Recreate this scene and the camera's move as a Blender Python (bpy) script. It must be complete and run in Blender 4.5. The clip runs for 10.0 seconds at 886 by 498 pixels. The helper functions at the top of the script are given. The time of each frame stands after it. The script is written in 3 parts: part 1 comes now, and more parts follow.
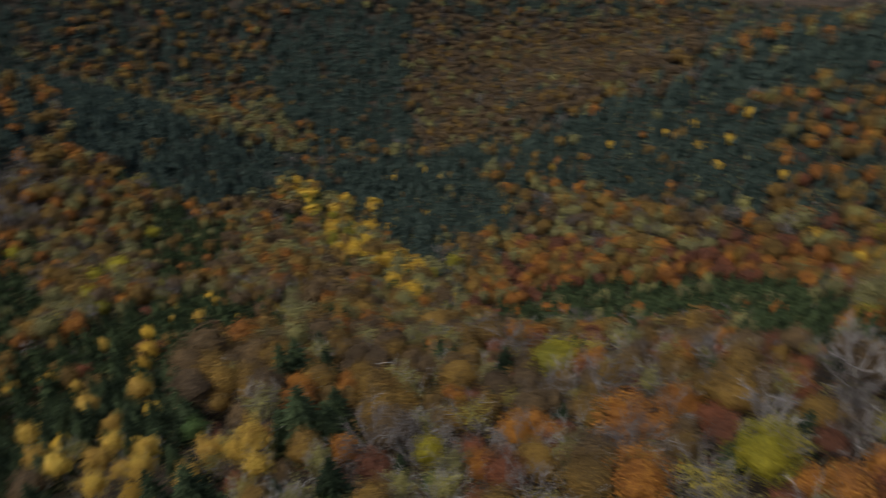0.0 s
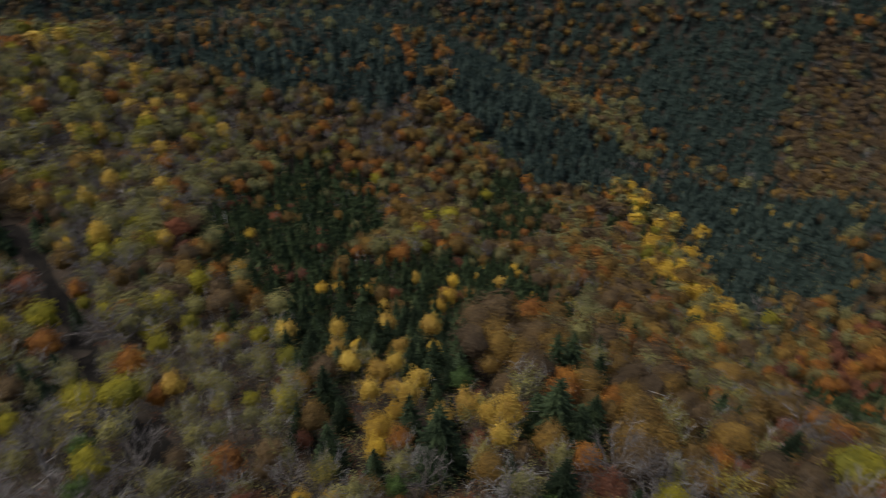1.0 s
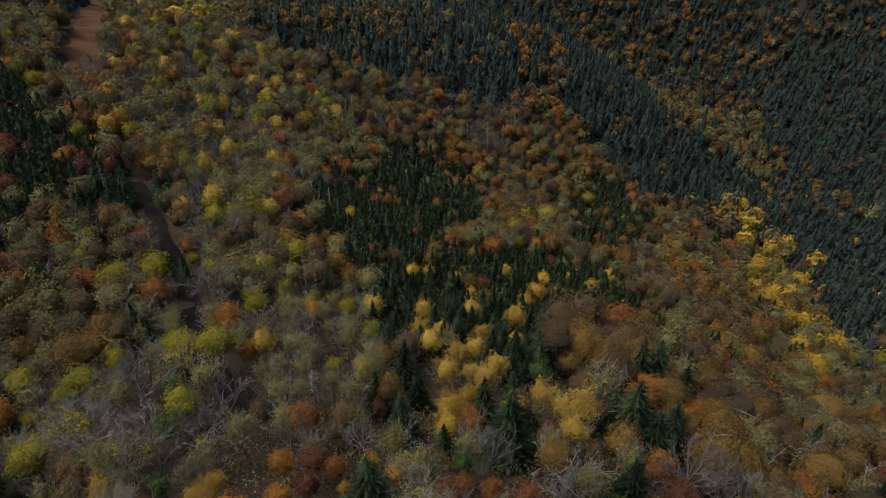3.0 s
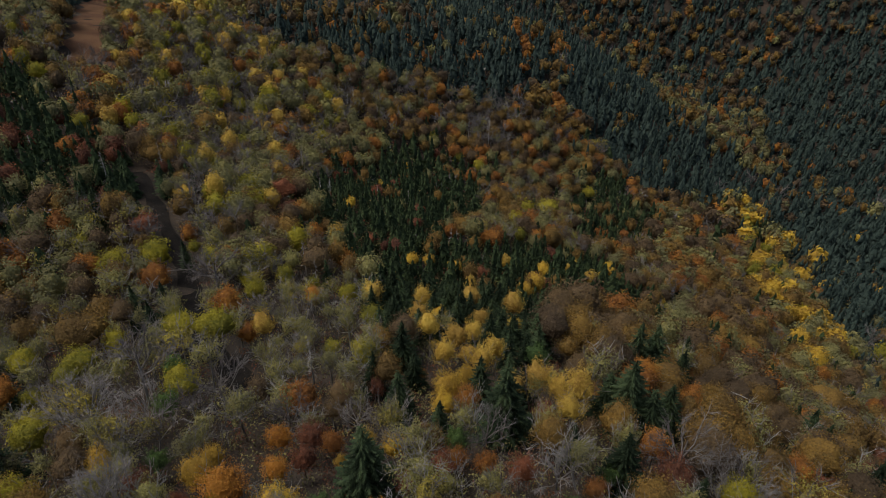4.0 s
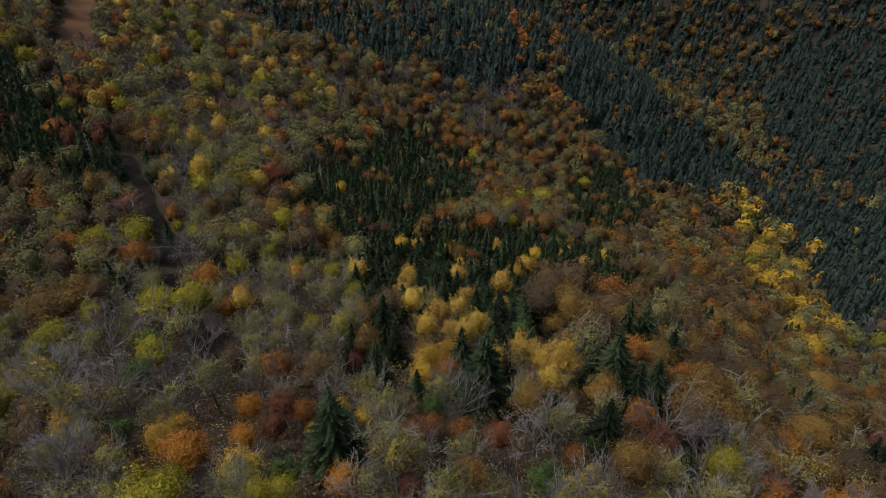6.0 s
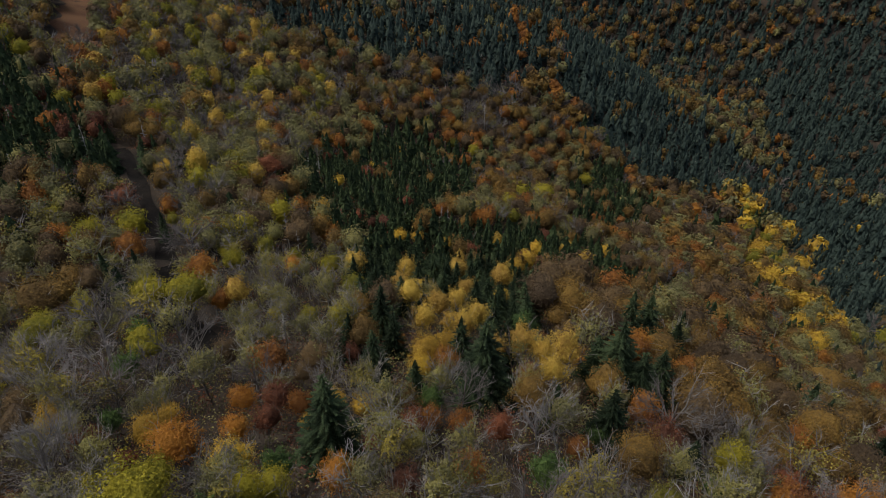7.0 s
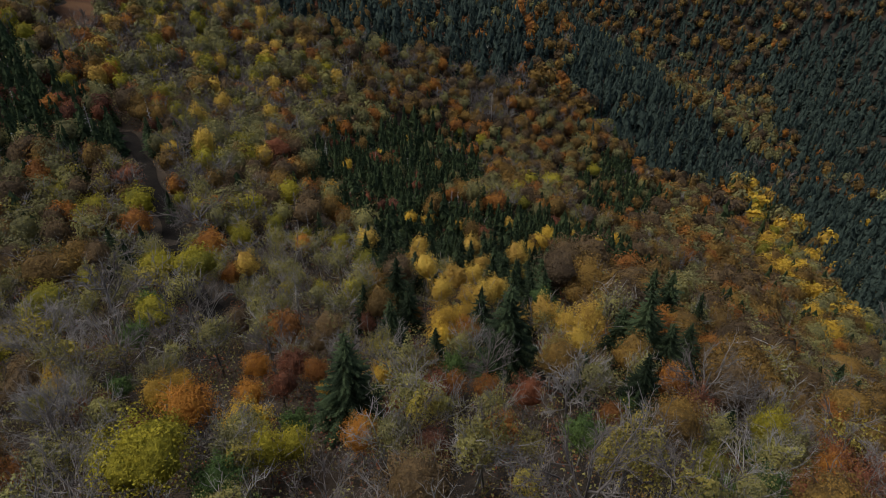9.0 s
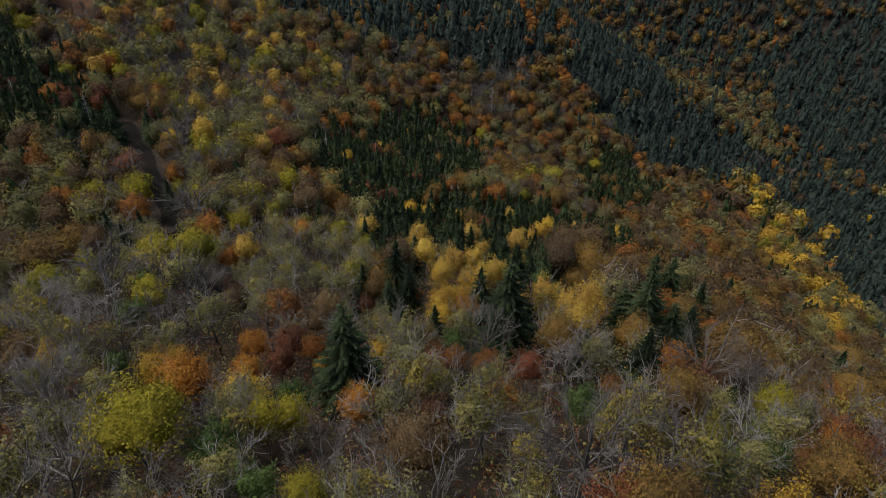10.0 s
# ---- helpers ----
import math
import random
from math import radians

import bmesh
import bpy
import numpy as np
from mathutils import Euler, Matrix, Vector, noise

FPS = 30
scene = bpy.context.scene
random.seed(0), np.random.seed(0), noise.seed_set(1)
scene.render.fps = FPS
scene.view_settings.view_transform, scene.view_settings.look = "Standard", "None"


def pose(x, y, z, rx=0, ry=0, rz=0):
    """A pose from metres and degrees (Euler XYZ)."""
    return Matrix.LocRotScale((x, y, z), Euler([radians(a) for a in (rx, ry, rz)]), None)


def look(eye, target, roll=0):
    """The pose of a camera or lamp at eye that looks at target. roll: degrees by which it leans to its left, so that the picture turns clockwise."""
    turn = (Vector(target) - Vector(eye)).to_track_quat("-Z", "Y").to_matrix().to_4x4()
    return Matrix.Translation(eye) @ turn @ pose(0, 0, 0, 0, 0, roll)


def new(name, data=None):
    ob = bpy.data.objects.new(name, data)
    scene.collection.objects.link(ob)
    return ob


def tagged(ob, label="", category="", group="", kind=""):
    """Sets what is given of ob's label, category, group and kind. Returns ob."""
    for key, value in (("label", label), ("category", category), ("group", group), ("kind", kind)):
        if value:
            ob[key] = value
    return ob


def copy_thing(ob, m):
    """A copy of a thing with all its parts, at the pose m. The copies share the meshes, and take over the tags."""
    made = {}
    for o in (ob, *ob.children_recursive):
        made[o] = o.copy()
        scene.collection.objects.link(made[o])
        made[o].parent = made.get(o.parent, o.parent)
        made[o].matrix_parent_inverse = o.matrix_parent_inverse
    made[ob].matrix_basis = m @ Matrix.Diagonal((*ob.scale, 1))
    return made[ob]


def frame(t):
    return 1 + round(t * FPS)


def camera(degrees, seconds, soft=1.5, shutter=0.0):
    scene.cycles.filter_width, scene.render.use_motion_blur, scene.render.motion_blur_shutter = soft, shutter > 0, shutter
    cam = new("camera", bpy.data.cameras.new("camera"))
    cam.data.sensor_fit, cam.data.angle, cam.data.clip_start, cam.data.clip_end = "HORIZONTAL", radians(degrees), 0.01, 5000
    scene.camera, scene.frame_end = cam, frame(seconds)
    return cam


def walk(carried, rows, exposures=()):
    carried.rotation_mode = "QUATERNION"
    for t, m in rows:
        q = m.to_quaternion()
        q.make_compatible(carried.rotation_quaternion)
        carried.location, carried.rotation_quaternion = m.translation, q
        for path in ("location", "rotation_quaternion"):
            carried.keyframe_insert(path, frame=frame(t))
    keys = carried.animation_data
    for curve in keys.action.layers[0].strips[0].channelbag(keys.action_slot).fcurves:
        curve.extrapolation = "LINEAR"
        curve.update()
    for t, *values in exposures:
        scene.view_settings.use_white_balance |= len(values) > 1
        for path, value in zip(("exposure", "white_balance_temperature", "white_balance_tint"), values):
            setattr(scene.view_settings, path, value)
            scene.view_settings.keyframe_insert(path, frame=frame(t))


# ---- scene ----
from functools import lru_cache

# ---- camera ----
cam = camera(65.9, 10.0, soft=0.6, shutter=0.5)
PATH = [  # seconds, x, y, z, heading, tilt, lean
    (0.0, -0.90, 0.60, 341.60, -41.28, -36.05, 0.07),
    (0.5, -0.81, 0.83, 341.10, -23.94, -36.05, 0.37),
    (1.0, -0.61, 0.95, 340.80, -9.74, -36.12, 0.33),
    (1.5, -0.16, 0.74, 340.70, -1.12, -36.25, 0.28),
    (2.0, -0.02, 0.50, 340.55, -0.12, -36.29, 0.27),
    (2.5, 0.01, 0.00, 340.00, -0.01, -36.29, 0.32),
    (4.0, 1.04, -3.33, 337.21, 0.46, -36.34, 0.39),
    (4.5, 1.89, -4.18, 335.91, 0.45, -36.34, 0.40),
    (5.0, 2.88, -4.45, 334.38, 0.39, -36.37, 0.42),
    (5.5, 3.82, -4.20, 332.96, 0.44, -36.38, 0.44),
    (7.0, 4.34, -2.39, 328.46, 0.49, -36.43, 0.53),
    (7.5, 3.71, -1.95, 327.03, 0.39, -36.43, 0.56),
    (8.0, 2.77, -1.78, 325.46, 0.35, -36.44, 0.61),
    (8.5, 2.18, -1.93, 324.06, 0.46, -36.45, 0.62),
    (9.0, 1.78, -2.36, 322.65, 0.66, -36.45, 0.62),
    (9.5, 1.80, -2.92, 321.32, 0.72, -36.47, 0.64),
    (10.0, 1.97, -3.40, 319.84, 0.72, -36.48, 0.65),
]
walk(cam, [(t, pose(x, y, z, 90 + tilt, 0, head) @ pose(0, 0, 0, 0, 0, lean)) for t, x, y, z, head, tilt, lean in PATH],
     exposures=[(0.0, 0.78), (10.0, 0.78)])

# ---- sky and light: a low, even overcast ----
world = bpy.data.worlds.new("overcast_sky")
scene.world = world
world.use_nodes = True
wn, wl = world.node_tree.nodes, world.node_tree.links
sky = wn.new("ShaderNodeTexSky")
sky.sky_type, sky.sun_disc = "NISHITA", False
sky.sun_elevation, sky.sun_rotation = radians(62), radians(279)
sky.air_density, sky.dust_density, sky.ozone_density = 1.0, 4.0, 1.0
wl.new(sky.outputs["Color"], wn["Background"].inputs["Color"])
wn["Background"].inputs["Strength"].default_value = 0.070
sun_data = bpy.data.lights.new("sun", "SUN")
sun_data.energy, sun_data.angle, sun_data.color = 1.1, radians(40), (0.97, 0.98, 1.0)
sun = new("sun", sun_data)
sun.matrix_world = look((-190, 90, 620), (0, 60, 250))


# ---- materials ----
def shade(name, base, dark, light, scale=0.12, rough=0.75, leafy=0.0, fine=3.0, spread=0.5, bump=0.0, mottle=0.5, sprays=0.5):
    """Base colour that drifts between dark, base and light over metres, with a finer mottling and per-piece differences."""
    m = bpy.data.materials.new(name)
    m.use_nodes = True
    n, l = m.node_tree.nodes, m.node_tree.links
    bsdf = n["Principled BSDF"]
    bsdf.inputs["Roughness"].default_value = rough
    bsdf.inputs["Specular IOR Level"].default_value = 0.1
    geo = n.new("ShaderNodeNewGeometry")
    info = n.new("ShaderNodeObjectInfo")
    big, small = n.new("ShaderNodeTexNoise"), n.new("ShaderNodeTexNoise")
    big.inputs["Scale"].default_value, big.inputs["Detail"].default_value = scale, 2.0
    small.inputs["Scale"].default_value, small.inputs["Detail"].default_value = fine, 3.0
    for tex in (big, small):
        l.new(geo.outputs["Position"], tex.inputs["Vector"])

    def math_node(op, a, b):
        q = n.new("ShaderNodeMath")
        q.operation = op
        for k, v in enumerate((a, b)):
            if isinstance(v, (int, float)):
                q.inputs[k].default_value = v
            else:
                l.new(v, q.inputs[k])
        return q.outputs[0]

    drift = math_node("ADD", math_node("MULTIPLY", math_node("SUBTRACT", big.outputs["Fac"], 0.5), 2.6),
                      math_node("MULTIPLY", math_node("SUBTRACT", info.outputs["Random"], 0.5), spread))
    drift = math_node("ADD", drift, math_node("MULTIPLY", math_node("SUBTRACT", small.outputs["Fac"], 0.5), mottle))
    drift = math_node("ADD", drift, math_node("MULTIPLY", math_node("SUBTRACT", geo.outputs["Random Per Island"], 0.5), sprays))
    ramp = n.new("ShaderNodeValToRGB")
    l.new(math_node("ADD", drift, 0.5), ramp.inputs["Fac"])
    e = ramp.color_ramp.elements
    e[0].position, e[0].color = 0.1, (*dark, 1)
    e[1].position, e[1].color = 0.9, (*light, 1)
    mid = e.new(0.5)
    mid.color = (*base, 1)
    l.new(ramp.outputs["Color"], bsdf.inputs["Base Color"])
    if bump:
        b = n.new("ShaderNodeBump")
        b.inputs["Strength"].default_value, b.inputs["Distance"].default_value = bump, 0.45
        l.new(small.outputs["Fac"], b.inputs["Height"])
        l.new(b.outputs["Normal"], bsdf.inputs["Normal"])
    if leafy:
        glow, mix = n.new("ShaderNodeBsdfTranslucent"), n.new("ShaderNodeMixShader")
        mix.inputs["Fac"].default_value = leafy
        l.new(ramp.outputs["Color"], glow.inputs["Color"])
        l.new(bsdf.outputs[0], mix.inputs[1])
        l.new(glow.outputs[0], mix.inputs[2])
        l.new(mix.outputs[0], n["Material Output"].inputs["Surface"])
    return m


LEAF = {
    "gold": shade("gold_leaves", (0.47, 0.29, 0.04), (0.31, 0.19, 0.035), (0.62, 0.41, 0.05), leafy=0.18, bump=1.0, fine=1.9, mottle=1.7),
    "birch": shade("pale_gold_leaves", (0.48, 0.31, 0.06), (0.36, 0.22, 0.05), (0.60, 0.41, 0.075), leafy=0.18, bump=1.0, fine=1.9, mottle=1.7),
    "ochre": shade("ochre_leaves", (0.172, 0.105, 0.030), (0.112, 0.071, 0.026), (0.255, 0.152, 0.036), leafy=0.16, bump=1.0, fine=1.9, mottle=1.7),
    "tan": shade("tan_leaves", (0.118, 0.080, 0.041), (0.082, 0.057, 0.033), (0.17, 0.110, 0.049), leafy=0.16, bump=1.0, fine=1.9, mottle=1.7),
    "orange": shade("orange_leaves", (0.30, 0.125, 0.028), (0.20, 0.085, 0.026), (0.41, 0.18, 0.032), leafy=0.16, bump=1.0, fine=1.9, mottle=1.7),
    "red": shade("russet_leaves", (0.165, 0.066, 0.036), (0.115, 0.052, 0.032), (0.23, 0.085, 0.04), leafy=0.16, bump=1.0, fine=1.9, mottle=1.7),
    "olive": shade("olive_leaves", (0.205, 0.186, 0.072), (0.145, 0.133, 0.060), (0.285, 0.255, 0.082), leafy=0.16, bump=1.0, fine=1.9, mottle=1.7),
    "lime": shade("yellow_green_leaves", (0.245, 0.212, 0.024), (0.165, 0.150, 0.024), (0.34, 0.285, 0.028), leafy=0.18, bump=1.0, fine=1.9, mottle=1.7),
    "green": shade("green_leaves", (0.080, 0.125, 0.035), (0.055, 0.09, 0.03), (0.115, 0.17, 0.045), leafy=0.16, bump=1.0, fine=1.9, mottle=1.7),
    "thin": shade("last_yellow_leaves", (0.24, 0.20, 0.05), (0.16, 0.14, 0.045), (0.34, 0.27, 0.05), leafy=0.16, bump=1.0, fine=1.9, mottle=1.7),
    "spruce": shade("spruce_needles", (0.036, 0.054, 0.026), (0.020, 0.030, 0.015), (0.068, 0.095, 0.042), scale=0.30, rough=0.85, spread=0.6, fine=1.6, mottle=1.2, bump=1.0, sprays=0.2, leafy=0.28),
}
# fir green with the blue of far haze mixed into the colour
LEAF["fir"] = shade("hazed_fir_needles", (0.020, 0.031, 0.025), (0.011, 0.018, 0.015), (0.041, 0.059, 0.046), scale=0.16, rough=0.85, spread=0.6, fine=1.2, mottle=1.0, bump=1.0, sprays=0.25, leafy=0.15)
# spruce needles again, brightened so close-packed distant stands look less shaded
LEAF["plantation"] = shade("brightened_spruce_needles", (0.046, 0.068, 0.030), (0.027, 0.040, 0.019), (0.082, 0.112, 0.046), scale=0.30, rough=0.85, fine=1.6, mottle=1.2, bump=1.0, sprays=0.2, leafy=0.28)
BARK = shade("grey_bark", (0.22, 0.20, 0.17), (0.14, 0.125, 0.11), (0.33, 0.31, 0.28), fine=6, bump=0.4)
TWIG = shade("grey_brown_twigs", (0.165, 0.145, 0.128), (0.115, 0.100, 0.090), (0.27, 0.245, 0.22), fine=2)
SNAG = shade("bleached_wood", (0.34, 0.32, 0.29), (0.25, 0.23, 0.20), (0.44, 0.42, 0.39), fine=5)
DARK_BARK = shade("dark_spruce_bark", (0.09, 0.065, 0.05), (0.05, 0.04, 0.03), (0.14, 0.10, 0.08), fine=6, bump=0.5)
# litter colour lowered so open gaps under the canopy read as shade
LITTER = shade("shaded_leaf_litter", (0.036, 0.029, 0.022), (0.024, 0.020, 0.016), (0.058, 0.043, 0.030), scale=0.07, rough=0.95, fine=1.7, bump=0.8)
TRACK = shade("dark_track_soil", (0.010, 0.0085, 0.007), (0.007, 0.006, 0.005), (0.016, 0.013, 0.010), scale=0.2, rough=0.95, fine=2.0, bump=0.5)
RUST = shade("rusty_bracken_clearing", (0.085, 0.044, 0.024), (0.058, 0.033, 0.020), (0.12, 0.064, 0.032), scale=0.06, rough=0.95, fine=1.5, bump=0.6)

# ---- the lie of the land ----
SWELLS = (  # radius of each swell in metres, then its centre and height
    (320, ((-350, 0, -174.8), (-300, 450, -169.7), (-200, 900, -502.3), (150, -150, -7.9), (550, -100, -25.4), (800, 400, -366.4), (700, 900, -77.1), (250, 800, -194.9))),
    (130, ((-150, 150, -31.2), (-150, 320, 16.8), (30, 130, 9.9), (30, 330, -77.6), (0, 520, 36.7), (170, 200, -85.9), (220, 380, -88.6), (230, 560, 5.1),
           (330, 250, 0.1), (330, 450, -104.3), (420, 680, -15.8), (480, 330, -7.0), (420, 120, -12.6), (250, 60, -92.1), (250, 700, -131.9), (100, 650, 6.6), (560, 560, -65.7))),
    (55, ((0, 40, 4.5), (60, 90, -9.9), (130, 150, -7.6), (-60, 90, -18.9))),
    (60, ((-150, 155, -2.4), (-150, 220, 1.8), (-150, 285, 1.7), (-150, 350, 1.7), (-85, 155, 1.5), (-85, 285, -4.0), (-85, 415, 3.5), (-20, 90, 1.2), (-20, 155, 1.4), (-20, 220, -2.3),
          (-20, 285, -5.7), (-20, 350, -2.2), (-20, 415, 3.6), (45, 285, 1.3), (45, 350, 1.3), (110, 90, -3.6), (110, 220, 2.7), (110, 285, 4.0), (110, 350, 3.8), (175, 285, -2.3), (175, 415, -1.6), (175, 545, 2.1), (240, 545, 2.9))),
    (28, ((-64, 89, 2.0), (-32, 25, -2.4), (-32, 57, -1.0), (-32, 89, 2.7), (0, 25, 2.1), (0, 57, -2.2), (0, 121, -2.4), (0, 153, -3.9), (32, 25, 2.5), (32, 89, 3.8), (32, 121, 2.9), (64, 25, -2.3), (64, 57, -3.6), (64, 89, -1.2), (64, 121, -1.2))),
)


def land(x, y):
    """Height of the ground."""
    x, y = np.asarray(x, float), np.asarray(y, float)
    z = 484.76 - 0.1403 * x + 0.2809 * y
    for wide, swells in SWELLS:
        for a, b, h in swells:
            z = z + h * np.exp(-((x - a) ** 2 + (y - b) ** 2) / (2 * wide * wide))
    return z + 0.6 * np.sin(x * 0.11 + 1.3 * np.sin(y * 0.05)) * np.cos(y * 0.09 + 0.7)


def mesh_of(name, verts, faces, material, smooth=False):
    """A mesh from arrays: faces all have the same number of corners."""
    verts, faces = np.asarray(verts, np.float32), np.asarray(faces, np.int32)
    me = bpy.data.meshes.new(name)
    k = faces.shape[1]
    me.vertices.add(len(verts))
    me.vertices.foreach_set("co", verts.ravel())
    me.loops.add(faces.size)
    me.loops.foreach_set("vertex_index", faces.ravel())
    me.polygons.add(len(faces))
    me.polygons.foreach_set("loop_start", np.arange(0, faces.size, k, dtype=np.int32))
    me.polygons.foreach_set("use_smooth", np.full(len(faces), smooth))
    me.update(calc_edges=True)
    me.materials.append(material)
    return me


def sheet(name, xs, ys, material, lift=0.0):
    gx, gy = np.meshgrid(xs, ys)
    v = np.stack([gx.ravel(), gy.ravel(), land(gx, gy).ravel() + lift], 1)
    nx, ny = len(xs), len(ys)
    i = (np.arange(ny - 1)[:, None] * nx + np.arange(nx - 1)).ravel()
    return new(name, mesh_of(name, v, np.stack([i, i + 1, i + nx + 1, i + nx], 1), material, True))


fine_x, fine_y = np.arange(-400, 801, 10.0), np.arange(-160, 1001, 10.0)
far_lo, far_hi = np.linspace(-3000, -420, 18), np.linspace(820, 3400, 18)
ground = sheet("ground", np.concatenate([far_lo, fine_x, far_hi]), np.concatenate([np.linspace(-2600, -180, 16), fine_y, np.linspace(1020, 3400, 16)]), LITTER)
tagged(ground, "brown leaf litter on steep wooded hillsides", "ground", kind="structure")


def ribbon(name, line, wide, material, lift):
    """A strip of open ground along a line, draped on the hillside."""
    pts = []
    for (a, b), (c, d) in zip(line, line[1:]):
        for s in np.arange(0, 1, 4 / max(math.hypot(c - a, d - b), 4)):
            pts.append((a + (c - a) * s, b + (d - b) * s))
    pts.append(line[-1])
    p = np.array(pts)
    for _ in range(6):
        p[1:-1] = (p[:-2] + 2 * p[1:-1] + p[2:]) / 4
    t = np.gradient(p, axis=0)
    t /= np.linalg.norm(t, axis=1)[:, None]
    side = np.stack([t[:, 1], -t[:, 0]], 1)
    cols = 7
    v = []
    for k in range(cols):
        q = p + side * (k / (cols - 1) - 0.5) * wide * (1 + 0.25 * np.sin(np.arange(len(p)) * 0.9 + k))[:, None]
        v.append(np.stack([q[:, 0], q[:, 1], land(q[:, 0], q[:, 1]) + lift], 1))
    v = np.concatenate(v)
    m = len(p)
    i = (np.arange(cols - 1)[:, None] * m + np.arange(m - 1)).ravel()
    return new(name, mesh_of(name, v, np.stack([i, i + m, i + m + 1, i + 1], 1), material, True)), p


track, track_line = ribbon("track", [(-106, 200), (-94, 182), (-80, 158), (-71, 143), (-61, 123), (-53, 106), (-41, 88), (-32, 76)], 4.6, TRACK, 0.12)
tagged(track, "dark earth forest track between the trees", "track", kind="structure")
clearing, clearing_line = ribbon("clearing", [(-328, 678), (-270, 546), (-212, 415), (-186, 352), (-169, 308), (-159, 284)], 18.0, RUST, 0.12)
tagged(clearing, "rusty brown open ride climbing the hillside", "clearing", kind="structure")

# ---- shapes of trees, as arrays ----
rng = np.random.default_rng(7)


def cards(centre, normal, size):
    """Small leaf sprays: uneven triangles lying across the given normals."""
    n = len(centre)
    normal = normal / (np.linalg.norm(normal, axis=1)[:, None] + 1e-9)
    u = np.cross(normal, rng.normal(size=(n, 3)))
    u /= np.linalg.norm(u, axis=1)[:, None] + 1e-9
    w = np.cross(normal, u)
    s = (size * rng.uniform(0.6, 1.4, n))[:, None]
    v = np.stack([centre + u * s, centre - u * s * 0.6 + w * s * 0.75, centre - u * s * 0.6 - w * s * 0.75], 1)
    return v.reshape(-1, 3), np.arange(n * 3).reshape(n, 3)


@lru_cache(maxsize=None)
def globe(steps):
    """Vertices and faces of a fine-grained ball, the raw form of a leaf mass."""
    bm = bmesh.new()
    bmesh.ops.create_icosphere(bm, subdivisions=steps, radius=1)
    bm.verts.index_update()
    v = np.array([q.co[:] for q in bm.verts])
    f = np.array([[q.index for q in t.verts] for t in bm.faces])
    bm.free()
    return v, f


def crown(n, form, lobes, core=0, inner=0.80):
    """A bumpy crown of unit size (height 1, radius 1 at its widest): leaf places with their normals, and the dense leaf mass within."""
    knob = rng.normal(size=(lobes, 3))
    knob[:, 2] = np.abs(knob[:, 2]) * 0.9 - 0.25
    knob /= np.linalg.norm(knob, axis=1)[:, None]
    swell = rng.uniform(0.7, 1.1, lobes)
    tight = 2.2 / math.sqrt(lobes) * (0.5 if form == "open" else 0.62)
    low, high = {"open": (0.50, 0.57), "round": (0.66, 0.39)}.get(form, (0.55, 0.52))

    def skin(d):
        angle = np.arccos(np.clip(d @ knob.T, -1, 1))
        return low + high * np.max(np.exp(-(angle / tight) ** 2) * swell, axis=1)

    def put(p):
        return np.stack([p[:, 0], p[:, 1], 0.58 + 0.40 * p[:, 2]], 1)

    d = rng.normal(size=(n, 3))
    d[:, 2] = np.where(d[:, 2] < -0.35, -d[:, 2], d[:, 2])
    d /= np.linalg.norm(d, axis=1)[:, None]
    r = skin(d) * (np.where(rng.uniform(size=n) < 0.92, rng.uniform(0.74, 1.0, n), rng.uniform(1.0, 1.08, n)) if core else np.where(rng.uniform(size=n) < 0.7, rng.uniform(0.88, 1.05, n), rng.uniform(0.4, 0.9, n)))
    leaves = put(d * r[:, None]), d + rng.normal(size=(n, 3)) * 0.5
    mass = None
    if core:
        v, f = globe(core)
        rough = skin(v) * inner * rng.uniform(0.88, 1.08, len(v))
        rough = np.where(v[:, 2] < -0.3, rough * 0.75, rough)
        mass = put(v * rough[:, None]), f
    return leaves, mass


def clumped(n, form, clumps, steps):
    """A crown of unit size (height 1, radius 1 at its widest) swelling in leaf clumps: leaf places with their normals, and the dense mass within."""
    k = np.arange(clumps)
    up = np.clip(0.97 - 1.42 * (k + 0.5) / clumps + rng.uniform(-0.12, 0.12, clumps), -0.6, 1)
    turn = k * 2.39996 + rng.uniform(-0.5, 0.5, clumps)
    flat = np.sqrt(1 - up * up)
    mid = np.stack([np.cos(turn) * flat, np.sin(turn) * flat, up], 1)
    swell = rng.uniform(0.7, 1.12, clumps)
    tight = 1.35 / math.sqrt(clumps)

    def skin(d):
        angle = np.arccos(np.clip(d @ mid.T, -1, 1))
        return 0.66 + 0.36 * np.max(np.exp(-(angle / tight) ** 2) * swell, axis=1)

    def put(p):
        return np.stack([p[:, 0], p[:, 1], 0.58 + 0.40 * p[:, 2]], 1)

    d = rng.normal(size=(n, 3))
    d[:, 2] = np.where(d[:, 2] < -0.5, -d[:, 2], d[:, 2])
    d /= np.linalg.norm(d, axis=1)[:, None]
    r = skin(d) * np.where(rng.uniform(size=n) < 0.82, rng.uniform(0.84, 1.05, n), rng.uniform(1.0, 1.18, n))
    v, f = globe(steps)
    rough = skin(v) * (0.66 if form == "open" else 0.80) * rng.uniform(0.88, 1.08, len(v))
    return (put(d * r[:, None]), d + rng.normal(size=(n, 3)) * 0.42), (put(v * rough[:, None]), f)


